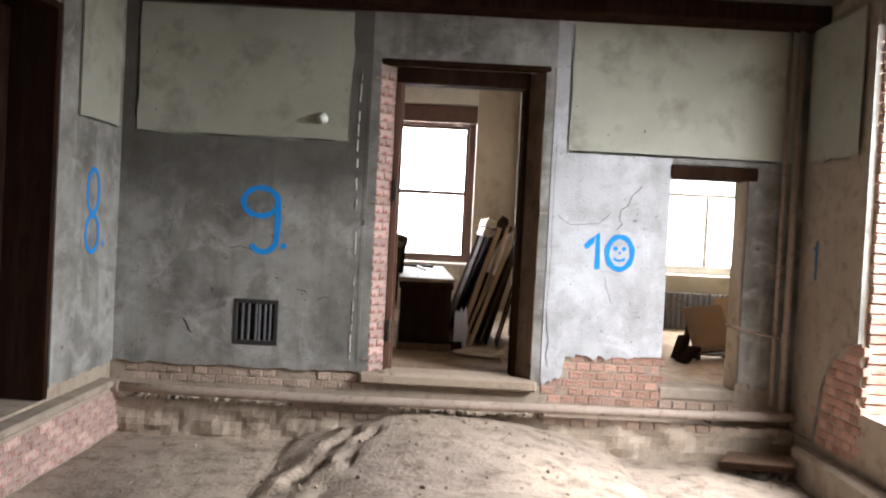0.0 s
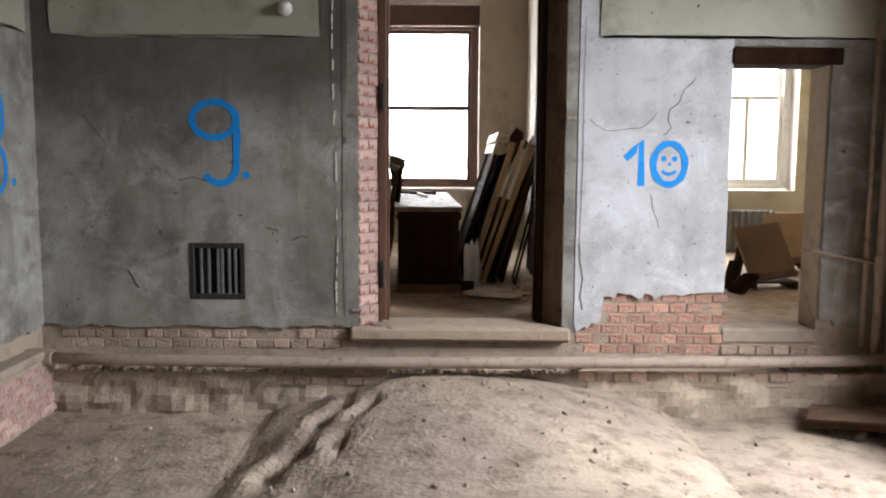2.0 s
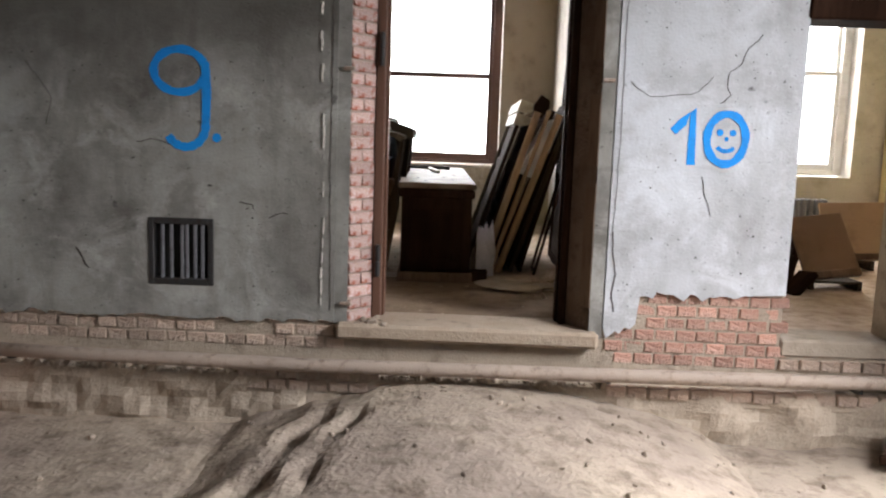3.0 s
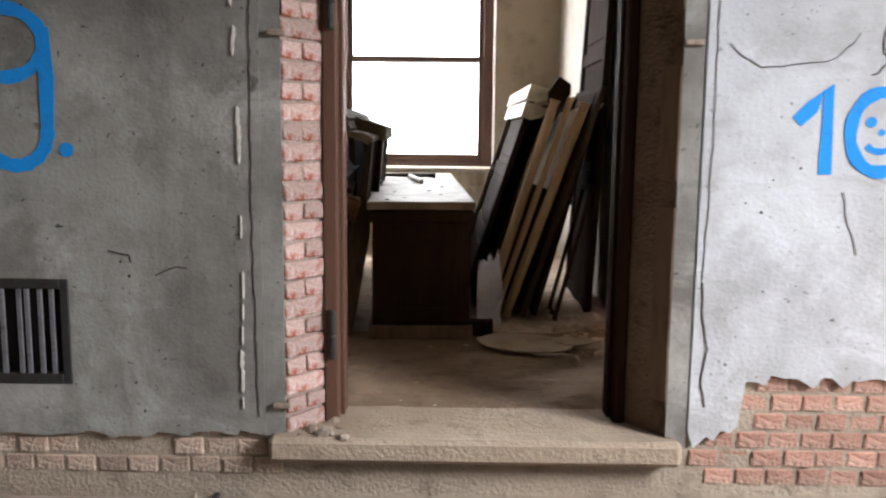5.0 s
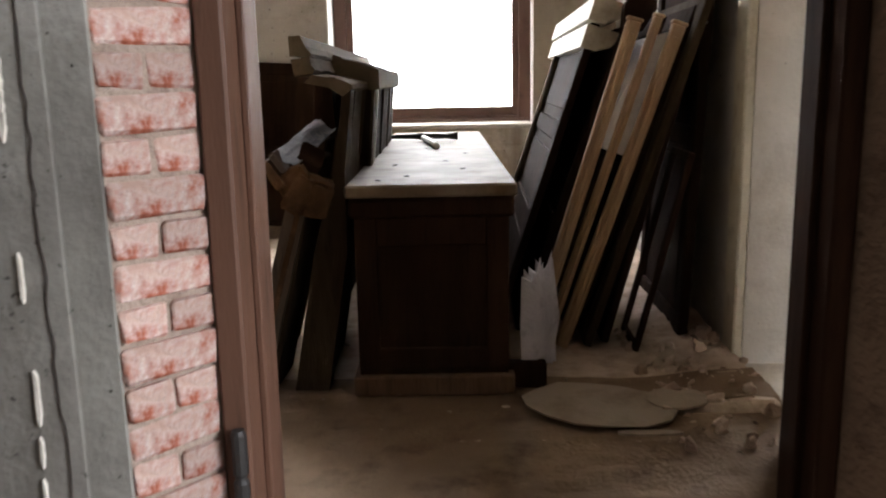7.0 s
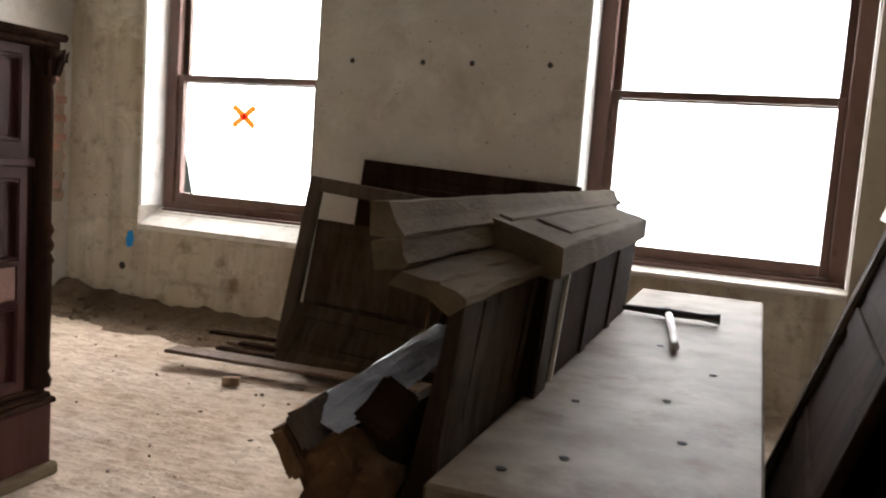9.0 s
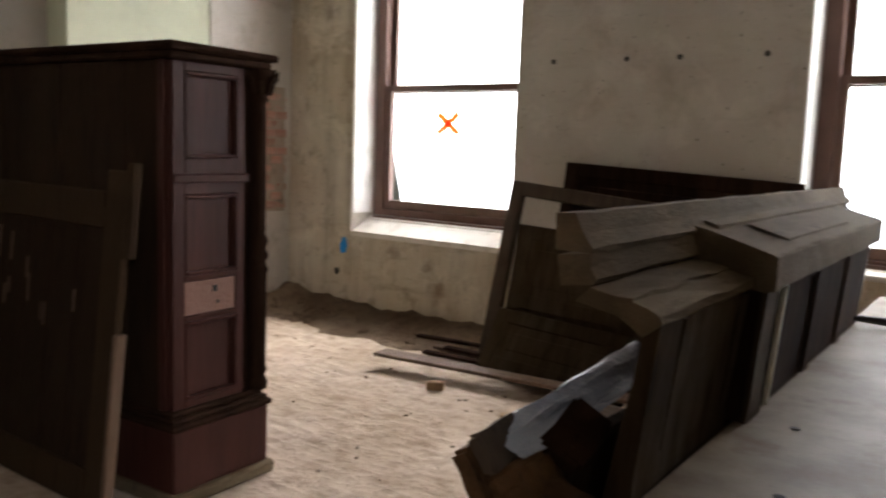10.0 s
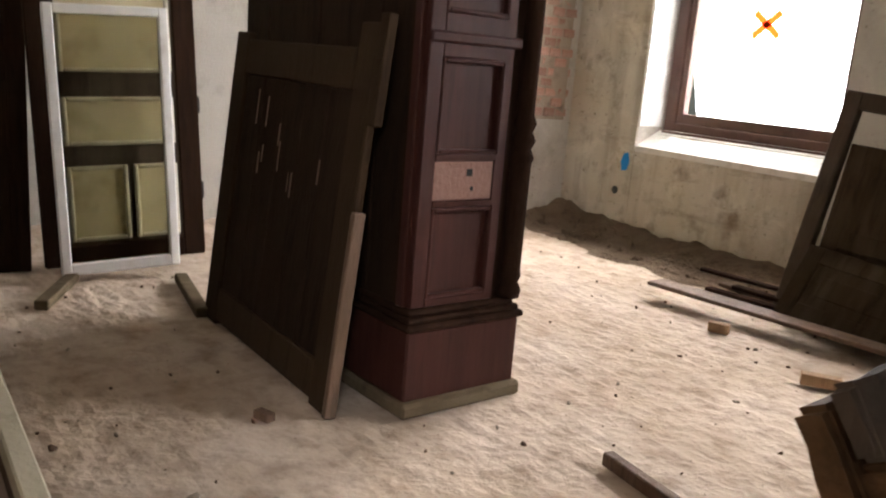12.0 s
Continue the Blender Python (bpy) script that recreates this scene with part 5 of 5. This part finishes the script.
# ---- wardrobe ----
def wardrobe():
    """Front along +x in its own frame, the long side along -x."""
    w = thing("wardrobe", pose(-2.545, 9.69, 0.0, 0, 0, 4.5) @ Matrix.Diagonal((1, 0.82, 1, 1)), "tall dark mahogany wardrobe with a turned corner column and panelled end", "wardrobe")
    H = 1.76
    L, D = 1.30, 0.55
    part("body", box(-L, -0.03, 0.03, D, 0.03, H - 0.06, 0.006), DARK_WOOD, w)
    bm = bmesh.new()
    bx(bm, -L, 0.03, -0.01, D + 0.05, 0.04, 0.30, 0.008)
    part("plinth", bm, RED_WOOD, w, "plain mahogany plinth")
    bm = bmesh.new()
    bx(bm, -L, 0.06, -0.035, D + 0.07, 0.0, 0.055, 0.012)
    part("base_moulding", bm, GREY_WOOD, w, "dusty base moulding")
    bm = bmesh.new()
    bx(bm, -L, 0.045, -0.025, D + 0.065, 0.30, 0.325, 0.008)
    bx(bm, -L, 0.028, -0.008, D + 0.048, 0.325, 0.345, 0.006)
    bx(bm, -L, 0.014, 0.0, D + 0.03, 0.345, 0.37, 0.008)
    part("plinth_moulding", bm, DARK_WOOD, w)
    # panelled end facing the room
    bm = bmesh.new()
    for q in ((0.02, 0.09, 0.37, H - 0.06), (0.40, 0.46, 0.37, H - 0.06)):
        bx(bm, -0.03, 0.0, q[0], q[1], q[2], q[3], 0.004)
    for z0, z1 in ((0.37, 0.40), (0.71, 0.735), (0.865, 0.89), (1.20, 1.34), (1.66, H - 0.06)):
        bx(bm, -0.03, 0.0, 0.09, 0.42, z0, z1, 0.004)
    part("end_frame", bm, RED_WOOD, w)
    for z0, z1 in ((0.40, 0.71), (0.89, 1.20), (1.34, 1.66)):
        pan = part("panel", box(-0.045, -0.022, 0.09, 0.42, z0, z1, 0), RED_WOOD, w)
        for q in ((0.09, 0.105, z0, z1), (0.405, 0.42, z0, z1), (0.105, 0.405, z0, z0 + 0.015), (0.105, 0.405, z1 - 0.015, z1)):
            part("bead", box(-0.022, 0.004, q[0], q[1], q[2], q[3], 0.004), RED_WOOD, pan)
    plate = part("lock_board", box(-0.03, -0.004, 0.09, 0.42, 0.735, 0.865, 0.003), mat("scuffed_lock_board", (0.17, 0.085, 0.06), 0.6, grain=10), w, "lighter scuffed board with keyholes")
    part("keyhole", box(-0.006, -0.002, 0.26, 0.29, 0.815, 0.84, 0), BLACK, plate)
    part("keyhole", box(-0.006, -0.002, 0.285, 0.30, 0.765, 0.78, 0), BLACK, plate)
    bm = bmesh.new()
    bx(bm, -0.01, 0.012, 0.02, 0.49, 1.245, 1.28, 0.006)
    part("string_moulding", bm, RED_WOOD, w)
    prof = [(0.045, 0.37), (0.05, 0.40), (0.035, 0.43), (0.045, 0.45), (0.04, 0.48), (0.042, 0.86), (0.05, 0.88), (0.036, 0.91), (0.05, 0.94), (0.036, 0.97), (0.048, 1.0), (0.035, 1.03), (0.035, 1.52), (0.03, 1.56), (0.044, 1.58), (0.034, 1.60), (0.055, 1.66), (0.062, 1.70)]
    part("corner_column", lathe(prof, 20, None, Matrix.Translation((-0.005, 0.56, 0))), DARK_WOOD, w, "turned dark column", True)
    for a in range(8):
        c, s = math.cos(a * math.pi / 4), math.sin(a * math.pi / 4)
        leaf = tube([(-0.005 + 0.045 * c, 0.56 + 0.045 * s, 1.60), (-0.005 + 0.065 * c, 0.56 + 0.065 * s, 1.66), (-0.005 + 0.085 * c, 0.56 + 0.085 * s, 1.69), (-0.005 + 0.075 * c, 0.56 + 0.075 * s, 1.655)], 0.012, 6)
        part("capital_leaf", leaf, DARK_WOOD, w, "carved curled leaf", True)
    bm = bmesh.new()
    bx(bm, -L, 0.03, -0.02, D + 0.06, H - 0.06, H - 0.03, 0.008)
    bx(bm, -L - 0.01, 0.055, -0.04, D + 0.08, H - 0.03, H, 0.01)
    part("top_cornice", bm, DARK_WOOD, w)
    # boarded side
    for i in range(6):
        x0 = -L + i * (L - 0.06) / 6
        part("side_board", box(x0 + 0.002, x0 + (L - 0.06) / 6 - 0.002, 0.012 + 0.004 * (i % 2), 0.03, 0.30, H - 0.06, 0.003), mat("raw_dark_boards", (0.022, 0.012, 0.007), 0.9, spec=0.06, dark=(0.011, 0.007, 0.005), grain=9, bump=0.25, stretch=(3, 3, 0.4)) if i == 0 else bpy.data.materials["raw_dark_boards"], w)
    part("corner_stile", box(-0.07, -0.028, 0.0, 0.03, 0.37, H - 0.06, 0.004), RED_WOOD, w)
    part("paper_tag", box(-0.42, -0.30, 0.004, 0.008, 1.70, 1.715, 0), WHITE_WOOD, w, "torn white paper strip")
    return w


wardrobe()
# framed back panel leaning on the wardrobe
bp = thing("leaning_back_panel", pose(-3.82, 9.43, 0.0, -5.5, 0.3, 1.0) @ Matrix.Diagonal((1.03, 1, 1, 1)), "framed dark back panel leaning on the wardrobe", "panel")
bm = bmesh.new()
bx(bm, 0, 0.13, 0, 0.035, 0, 1.25, 0.005)
bx(bm, 1.03, 1.15, 0, 0.035, 0.0, 1.30, 0.005)
bx(bm, 0.13, 1.03, 0, 0.035, 1.08, 1.22, 0.005)
bx(bm, 0.13, 1.03, 0, 0.035, 0.02, 0.16, 0.005)
part("frame", bm, mat("old_frame_wood", (0.034, 0.020, 0.011), 0.9, spec=0.06, dark=(0.019, 0.011, 0.008), grain=9, bump=0.3, stretch=(3, 3, 0.4)), bp)
for i in range(5):
    part("board", box(0.13 + 0.18 * i + 0.002, 0.13 + 0.18 * (i + 1) - 0.002, 0.015, 0.027, 0.16, 1.08, 0.003), bpy.data.materials["raw_dark_boards"], bp)
part("bare_strip", box(1.15, 1.175, -0.01, 0.035, 0.0, 0.70, 0.004), WORN_WOOD, bp, "bare brown edge strip")
part("upper_strip", box(1.152, 1.20, -0.005, 0.03, 0.98, 1.33, 0.004), bpy.data.materials["old_frame_wood"], bp)
for i in range(9):
    r = random.Random(300 + i)
    x, z = 0.25 + 0.62 * r.random(), 0.55 + 0.35 * r.random()
    part("paint_drip", box(x, x + 0.003 + 0.006 * r.random(), 0.011, 0.0165, z, z + 0.04 + 0.10 * r.random(), 0.001), WORN_WOOD, bp)
t = thing("floor_block", pose(-2.68, 9.26, 0.0, 0, 0, 20), "small wooden block on the floor", "block")
part("block", box(-0.035, 0.035, -0.02, 0.02, 0, 0.03, 0.004), WORN_WOOD, t)

# ---- old doors and the white sash at the west side ----
TURN_W = Matrix.Rotation(radians(90), 4, "Z")


def cream_door():
    d = thing("old_cream_door", pose(-4.68, 8.92, 0.03, 3, -3.5, 0) @ TURN_W, "dark-edged cream panelled door leaning upright", "door")
    W, H = 0.80, 1.80
    bm = bmesh.new()
    for q in ((0, 0.11, 0, H), (W - 0.11, W, 0, H), (0.11, W - 0.11, H - 0.10, H), (0.11, W - 0.11, 0, 0.10)):
        bx(bm, q[0], q[1], 0, 0.05, q[2], q[3], 0.006)
    part("frame", bm, DARK_WOOD, d, "dark unpainted outer frame")
    part("leaf", box(0.11, W - 0.11, 0.015, 0.045, 0.10, H - 0.10, 0.002), SMOKY_WOOD, d, "dark brown leaf")
    YEL = mat("yellowed_cream_paint", (0.56, 0.47, 0.27), 0.6, dark=(0.36, 0.28, 0.15), third=(0.62, 0.55, 0.36), grain=5, bump=0.1)
    for x0, x1, z0, z1 in ((0.13, 0.67, 0.96, 1.69), (0.13, 0.67, 0.60, 0.84), (0.13, 0.42, 0.12, 0.50), (0.45, 0.67, 0.12, 0.50)):
        pan = part("panel", box(x0 + 0.02, x1 - 0.02, 0.006, 0.018, z0 + 0.02, z1 - 0.02, 0.003), YEL, d, "yellowed cream panel")
        bm = bmesh.new()
        for q in ((x0, x0 + 0.022, z0, z1), (x1 - 0.022, x1, z0, z1), (x0 + 0.022, x1 - 0.022, z0, z0 + 0.022), (x0 + 0.022, x1 - 0.022, z1 - 0.022, z1)):
            bx(bm, q[0], q[1], -0.008, 0.016, q[2], q[3], 0.006)
        part("panel_moulding", bm, CREAM_WOOD, pan)
    part("blue_label", box(0.33, 0.45, 0.002, 0.0055, 1.50, 1.55, 0), mat("blue_label", (0.05, 0.16, 0.36), 0.5, bump=0), d, "small blue label")
    part("white_tag", box(0.34, 0.39, -0.004, 0.0, 1.72, 1.75, 0), WHITE_WOOD, d, "white paper tag")
    for z in (0.3, 0.75, 1.45):
        part("hinge", box(W - 0.004, W + 0.012, 0.01, 0.04, z, z + 0.09, 0.003), IRON, d)
    return d


cream_door()
sash = thing("white_window_sash", pose(-4.52, 8.97, 0.03, 3, -2.5, 0) @ TURN_W, "white-painted glazed window sash leaning on an old door", "window sash")
bm = bmesh.new()
for q in ((0, 0.045, 0, 1.28), (0.52, 0.565, 0, 1.28), (0.045, 0.52, 1.235, 1.28), (0.045, 0.52, 0, 0.055)):
    bx(bm, q[0], q[1], 0, 0.04, q[2], q[3], 0.005)
part("frame", bm, WHITE_WOOD, sash)
part("pane", box(0.04, 0.525, 0.018, 0.023, 0.05, 1.24, 0), DUSTY_GLASS, sash, "dusty glass pane")
panel_leaf("dark_tall_leaf", 0.75, 1.95, 0.045, pose(-4.78, 8.12, 0.0, 0, -3, 0) @ TURN_W, "tall dark door leaf standing against the wall side", DARK_WOOD, "", 2, None, "door")
for x, y, l, a in ((-4.55, 9.02, 0.5, -25), (-4.40, 9.50, 0.62, -8)):
    t = thing("support_batten", pose(x, y, 0.0, 0, 0, a), "worn batten under the leaning doors", "batten", "support battens")
    part("batten", box(0, l, -0.03, 0.03, 0, 0.045, 0.005), GREY_WOOD, t)
t = thing("leaning_post", pose(-1.05, 8.34, 0.0, 9.2, 0, 0), "rough brown post leaning by the doorway wall", "post")
part("post", box(-0.02, 0.02, -0.03, 0.03, 0.0, 2.15, 0.006), WORN_WOOD, t)
part("nail", tube([(0.015, 0, 1.2), (0.05, 0, 1.2)], 0.003, 6), IRON, t)
for x, y, z, l, a, b, wood in ((-4.3, 8.50, 0.07, 2.5, 0.6, 0.5, CREAM_WOOD), (-4.2, 8.40, 0.0, 2.5, 0, 0, DARK_WOOD), (-4.3, 8.50, 0.0, 2.5, 0.6, 0, WORN_WOOD)):
    t = thing("low_rail", pose(x, y, z, 0, b, a), "long pale rail lying near the doorway wall", "rail", "low rails")
    part("rail", box(0, l, -0.03, 0.03, 0.0, 0.07, 0.006), wood, t)
t = thing("red_cap", pose(-3.35, 8.42, 0.0), "small red plastic cap on the floor", "cap")
part("cap", lathe([(0.04, 0), (0.045, 0.03), (0.03, 0.08), (0.012, 0.1)], 14), RED_TAPE, t, "", True)

# ---- side room seen through the hatch ----
for n, x, y, z, w, h, a, b, rz, m_, lab in (("brown_board", 2.87, 9.55, 0.13, 0.46, 0.53, -36, -7, 3, mat("worn_brown_board", (0.18, 0.11, 0.068), 0.8, dark=(0.11, 0.07, 0.045), grain=4, bump=0.1), "worn brown board propped over scrap wood"), ("tan_board", 3.52, 10.72, 0.15, 0.62, 0.55, -32, -3, -6, TAN, "tan board leaning under the window")):
    t = thing(n, pose(x, y, z, a, b, rz), lab, "board", "side room boards")
    part("board", box(0, w, 0, 0.03, 0, h, 0.005), m_, t)
    part("edge", box(0, w, -0.01, 0.04, -0.06, 0.0, 0.005), WORN_WOOD, t, "brown edge strip")
for x, y, z in ((2.9, 9.5, 0.075), (3.55, 10.68, 0.095)):
    t = thing("low_crate", pose(x, y, 0.0, 0, 0, 4), "low dark crate under a leaning board", "crate", "side room crates")
    part("top", box(0, 0.44, 0, 0.3, z - 0.02, z, 0.003), CAB_WOOD, t)
    for k in (0.0, 0.40):
        part("side", box(k, k + 0.04, 0, 0.3, 0, z - 0.02, 0.003), CAB_WOOD, t)
for x, y, h, a, b in ((2.66, 9.45, 0.30, 20, 6), (2.80, 9.75, 0.40, 10, -8), (2.66, 9.2, 0.28, 48, 12)):
    t = thing("dark_scrap_frame", pose(x, y, 0.0, -8, a, b), "dark scrap frame piece leaning in the side room", "scrap", "side room scrap")
    part("frame", box(0, 0.05, 0, 0.2, 0, h, 0.006), DARK_WOOD, t)
rad = thing("radiator", pose(3.2, 12.62, 0.0), "grey ribbed radiator under the window", "radiator")
for i in range(14):
    part("rib", box(0.08 * i, 0.08 * i + 0.055, 0, 0.14, 0, 0.55, 0.012), STEEL_BAR, rad)

# ---- outside ----
r = random.Random(11)
for x, y, s in ((-9, 26, 2.6), (-5.5, 29, 3.2), (-13, 30, 3.4), (-2, 32, 3.0), (6, 30, 3.2), (2.5, 27, 2.2)):
    t = thing("bush", pose(x, y, -1.0), "pale autumn bush outside the windows", "bush", "bushes outside")
    bm = bmesh.new()
    for k in range(5):
        a = 2 * math.pi * k / 5
        tube([(0, 0, 0), (0.25 * s * math.cos(a), 0.25 * s * math.sin(a), 0.5 * s), (0.5 * s * math.cos(a), 0.5 * s * math.sin(a), 0.95 * s)], 0.05, 6, bm)
    part("stems", bm, WORN_WOOD, t)
    bm = bmesh.new()
    for _ in range(700):
        d = Vector((r.gauss(0, 0.36), r.gauss(0, 0.36), 0.55 + r.gauss(0, 0.25))) * s
        a, b, c = (Vector((r.uniform(-1, 1), r.uniform(-1, 1), r.uniform(-1, 1))) * 0.12 for _ in range(3))
        d.z = max(d.z, 0.1)
        bm.faces.new([bm.verts.new(d + a), bm.verts.new(d + b), bm.verts.new(d + c)])
    part("crown", bm, LEAF, t, "loose pale autumn leaves")


# ---- bricks, each a piece of its wall ----
def brick_mesh(name, l, h, d, material, seed):
    rr = random.Random(seed)
    bm = box(-l / 2, l / 2, 0, d, -h / 2, h / 2, 0.006)
    for v in bm.verts:
        v.co += Vector((rr.uniform(-1, 1), rr.uniform(-1, 1), rr.uniform(-1, 1))) * 0.003
    me = bpy.data.meshes.new(name)
    bmesh.ops.recalc_face_normals(bm, faces=bm.faces)
    bm.to_mesh(me)
    bm.free()
    me.materials.append(material)
    return me


def bricks(parent, u0, u1, z0, z1, m, material, seed, keep=lambda u, z: True, header=0.123, course=0.075, half=0.5):
    rr = random.Random(seed)
    meshes = [brick_mesh("brick", header - 0.011, course - 0.011, 0.06, material, seed + k) for k in range(4)]
    inv = parent.matrix_world.inverted()
    z, row = z0 + course / 2, 0
    while z < z1:
        u = u0 + header / 2 - (header * half if row % 2 else 0)
        while u < u1 + header / 2:
            if keep(u, z):
                ob = new("brick", rr.choice(meshes))
                ob.parent = parent
                ob.matrix_world = inv @ m @ pose(u + rr.uniform(-0.003, 0.003), rr.uniform(-0.006, 0.006), z, 0, rr.uniform(-1.5, 1.5), rr.uniform(-2, 2))
            u += header
        z += course
        row += 1


bricks(wall_north, -2.85, -0.67, -0.17, 0.03, Matrix.Translation((0, 7.642, 0)), DUSTY_BRICK, 100, lambda u, z: noise.noise(Vector((u * 2, z * 5, 0))) > -0.25)
bricks(wall_north, 1.0, 1.93, -0.19, 0.32, Matrix.Translation((0, 7.643, 0)), BRICK, 110, lambda u, z: u > 1.14 or z < 0.0)
bricks(wall_north, 0.95, 3.1, -0.36, -0.25, Matrix.Translation((0, 7.49, 0)), DUSTY_BRICK, 120)
bricks(wall_north, 2.0, 2.7, -0.19, -0.10, Matrix.Translation((0, 7.625, 0)), DUSTY_BRICK, 125)
bricks(wall_north, -1.2, -0.45, -0.40, -0.26, Matrix.Translation((0, 7.485, 0)), DUSTY_BRICK, 130)
REVEAL = Matrix.Translation((-0.620, 7.625, 0)) @ Matrix.Rotation(math.atan2(0.154, 0.133), 4, "Z")
rev = bpy.data.objects["door_reveal_west"]
bricks(rev, 0.004, 0.15, 0.0, 2.72, REVEAL, LIMED_BRICK, 140, lambda u, z: not int(z / 0.075) % 2 and 0 < u < 0.2, header=0.2, half=0.0)
bricks(rev, 0.004, 0.19, 0.0, 2.72, REVEAL, LIMED_BRICK, 145, lambda u, z: int(z / 0.075) % 2 and 0 < u < 0.2, header=0.1, half=0.0)
bricks(wall_right, 6.42, 7.1, -0.3, 0.62, Matrix.Translation((3.172, 0, 0)) @ Matrix.Rotation(radians(-90), 4, "Z") @ Matrix.Diagonal((-1, 1, 1, 1)), BRICK, 150, lambda u, z: z < np.interp(u, [6.4, 6.9, 7.1], [0.64, 0.40, 0.0]))
bricks(wall_right, 0.02, 0.44, 0.1, 3.0, Matrix.Translation((3.18, 6.42, 0)) @ Matrix.Translation((0, 0.006, 0)) @ Matrix.Rotation(radians(180), 4, "Z") @ Matrix.Diagonal((-1, 1, 1, 1)), BRICK, 160, half=0.0, header=0.21)
bricks(wall_left, 4.6, 7.5, -0.6, -0.2, Matrix.Translation((-2.79, 0, 0)) @ Matrix.Rotation(radians(90), 4, "Z"), LIMED_BRICK, 170, header=0.245, half=0.5)
structure("brick_patch_bed", box(-5.335, -5.321, 12.38, 12.76, 0.83, 1.87, 0), CORE, "mortar bed of a bare brick patch", "mortar")
chim = bpy.data.objects["chimney_breast"]
bricks(chim, 12.42, 12.72, 0.85, 1.85, Matrix.Translation((-5.318, 0, 0)) @ Matrix.Rotation(radians(90), 4, "Z"), BRICK, 180)
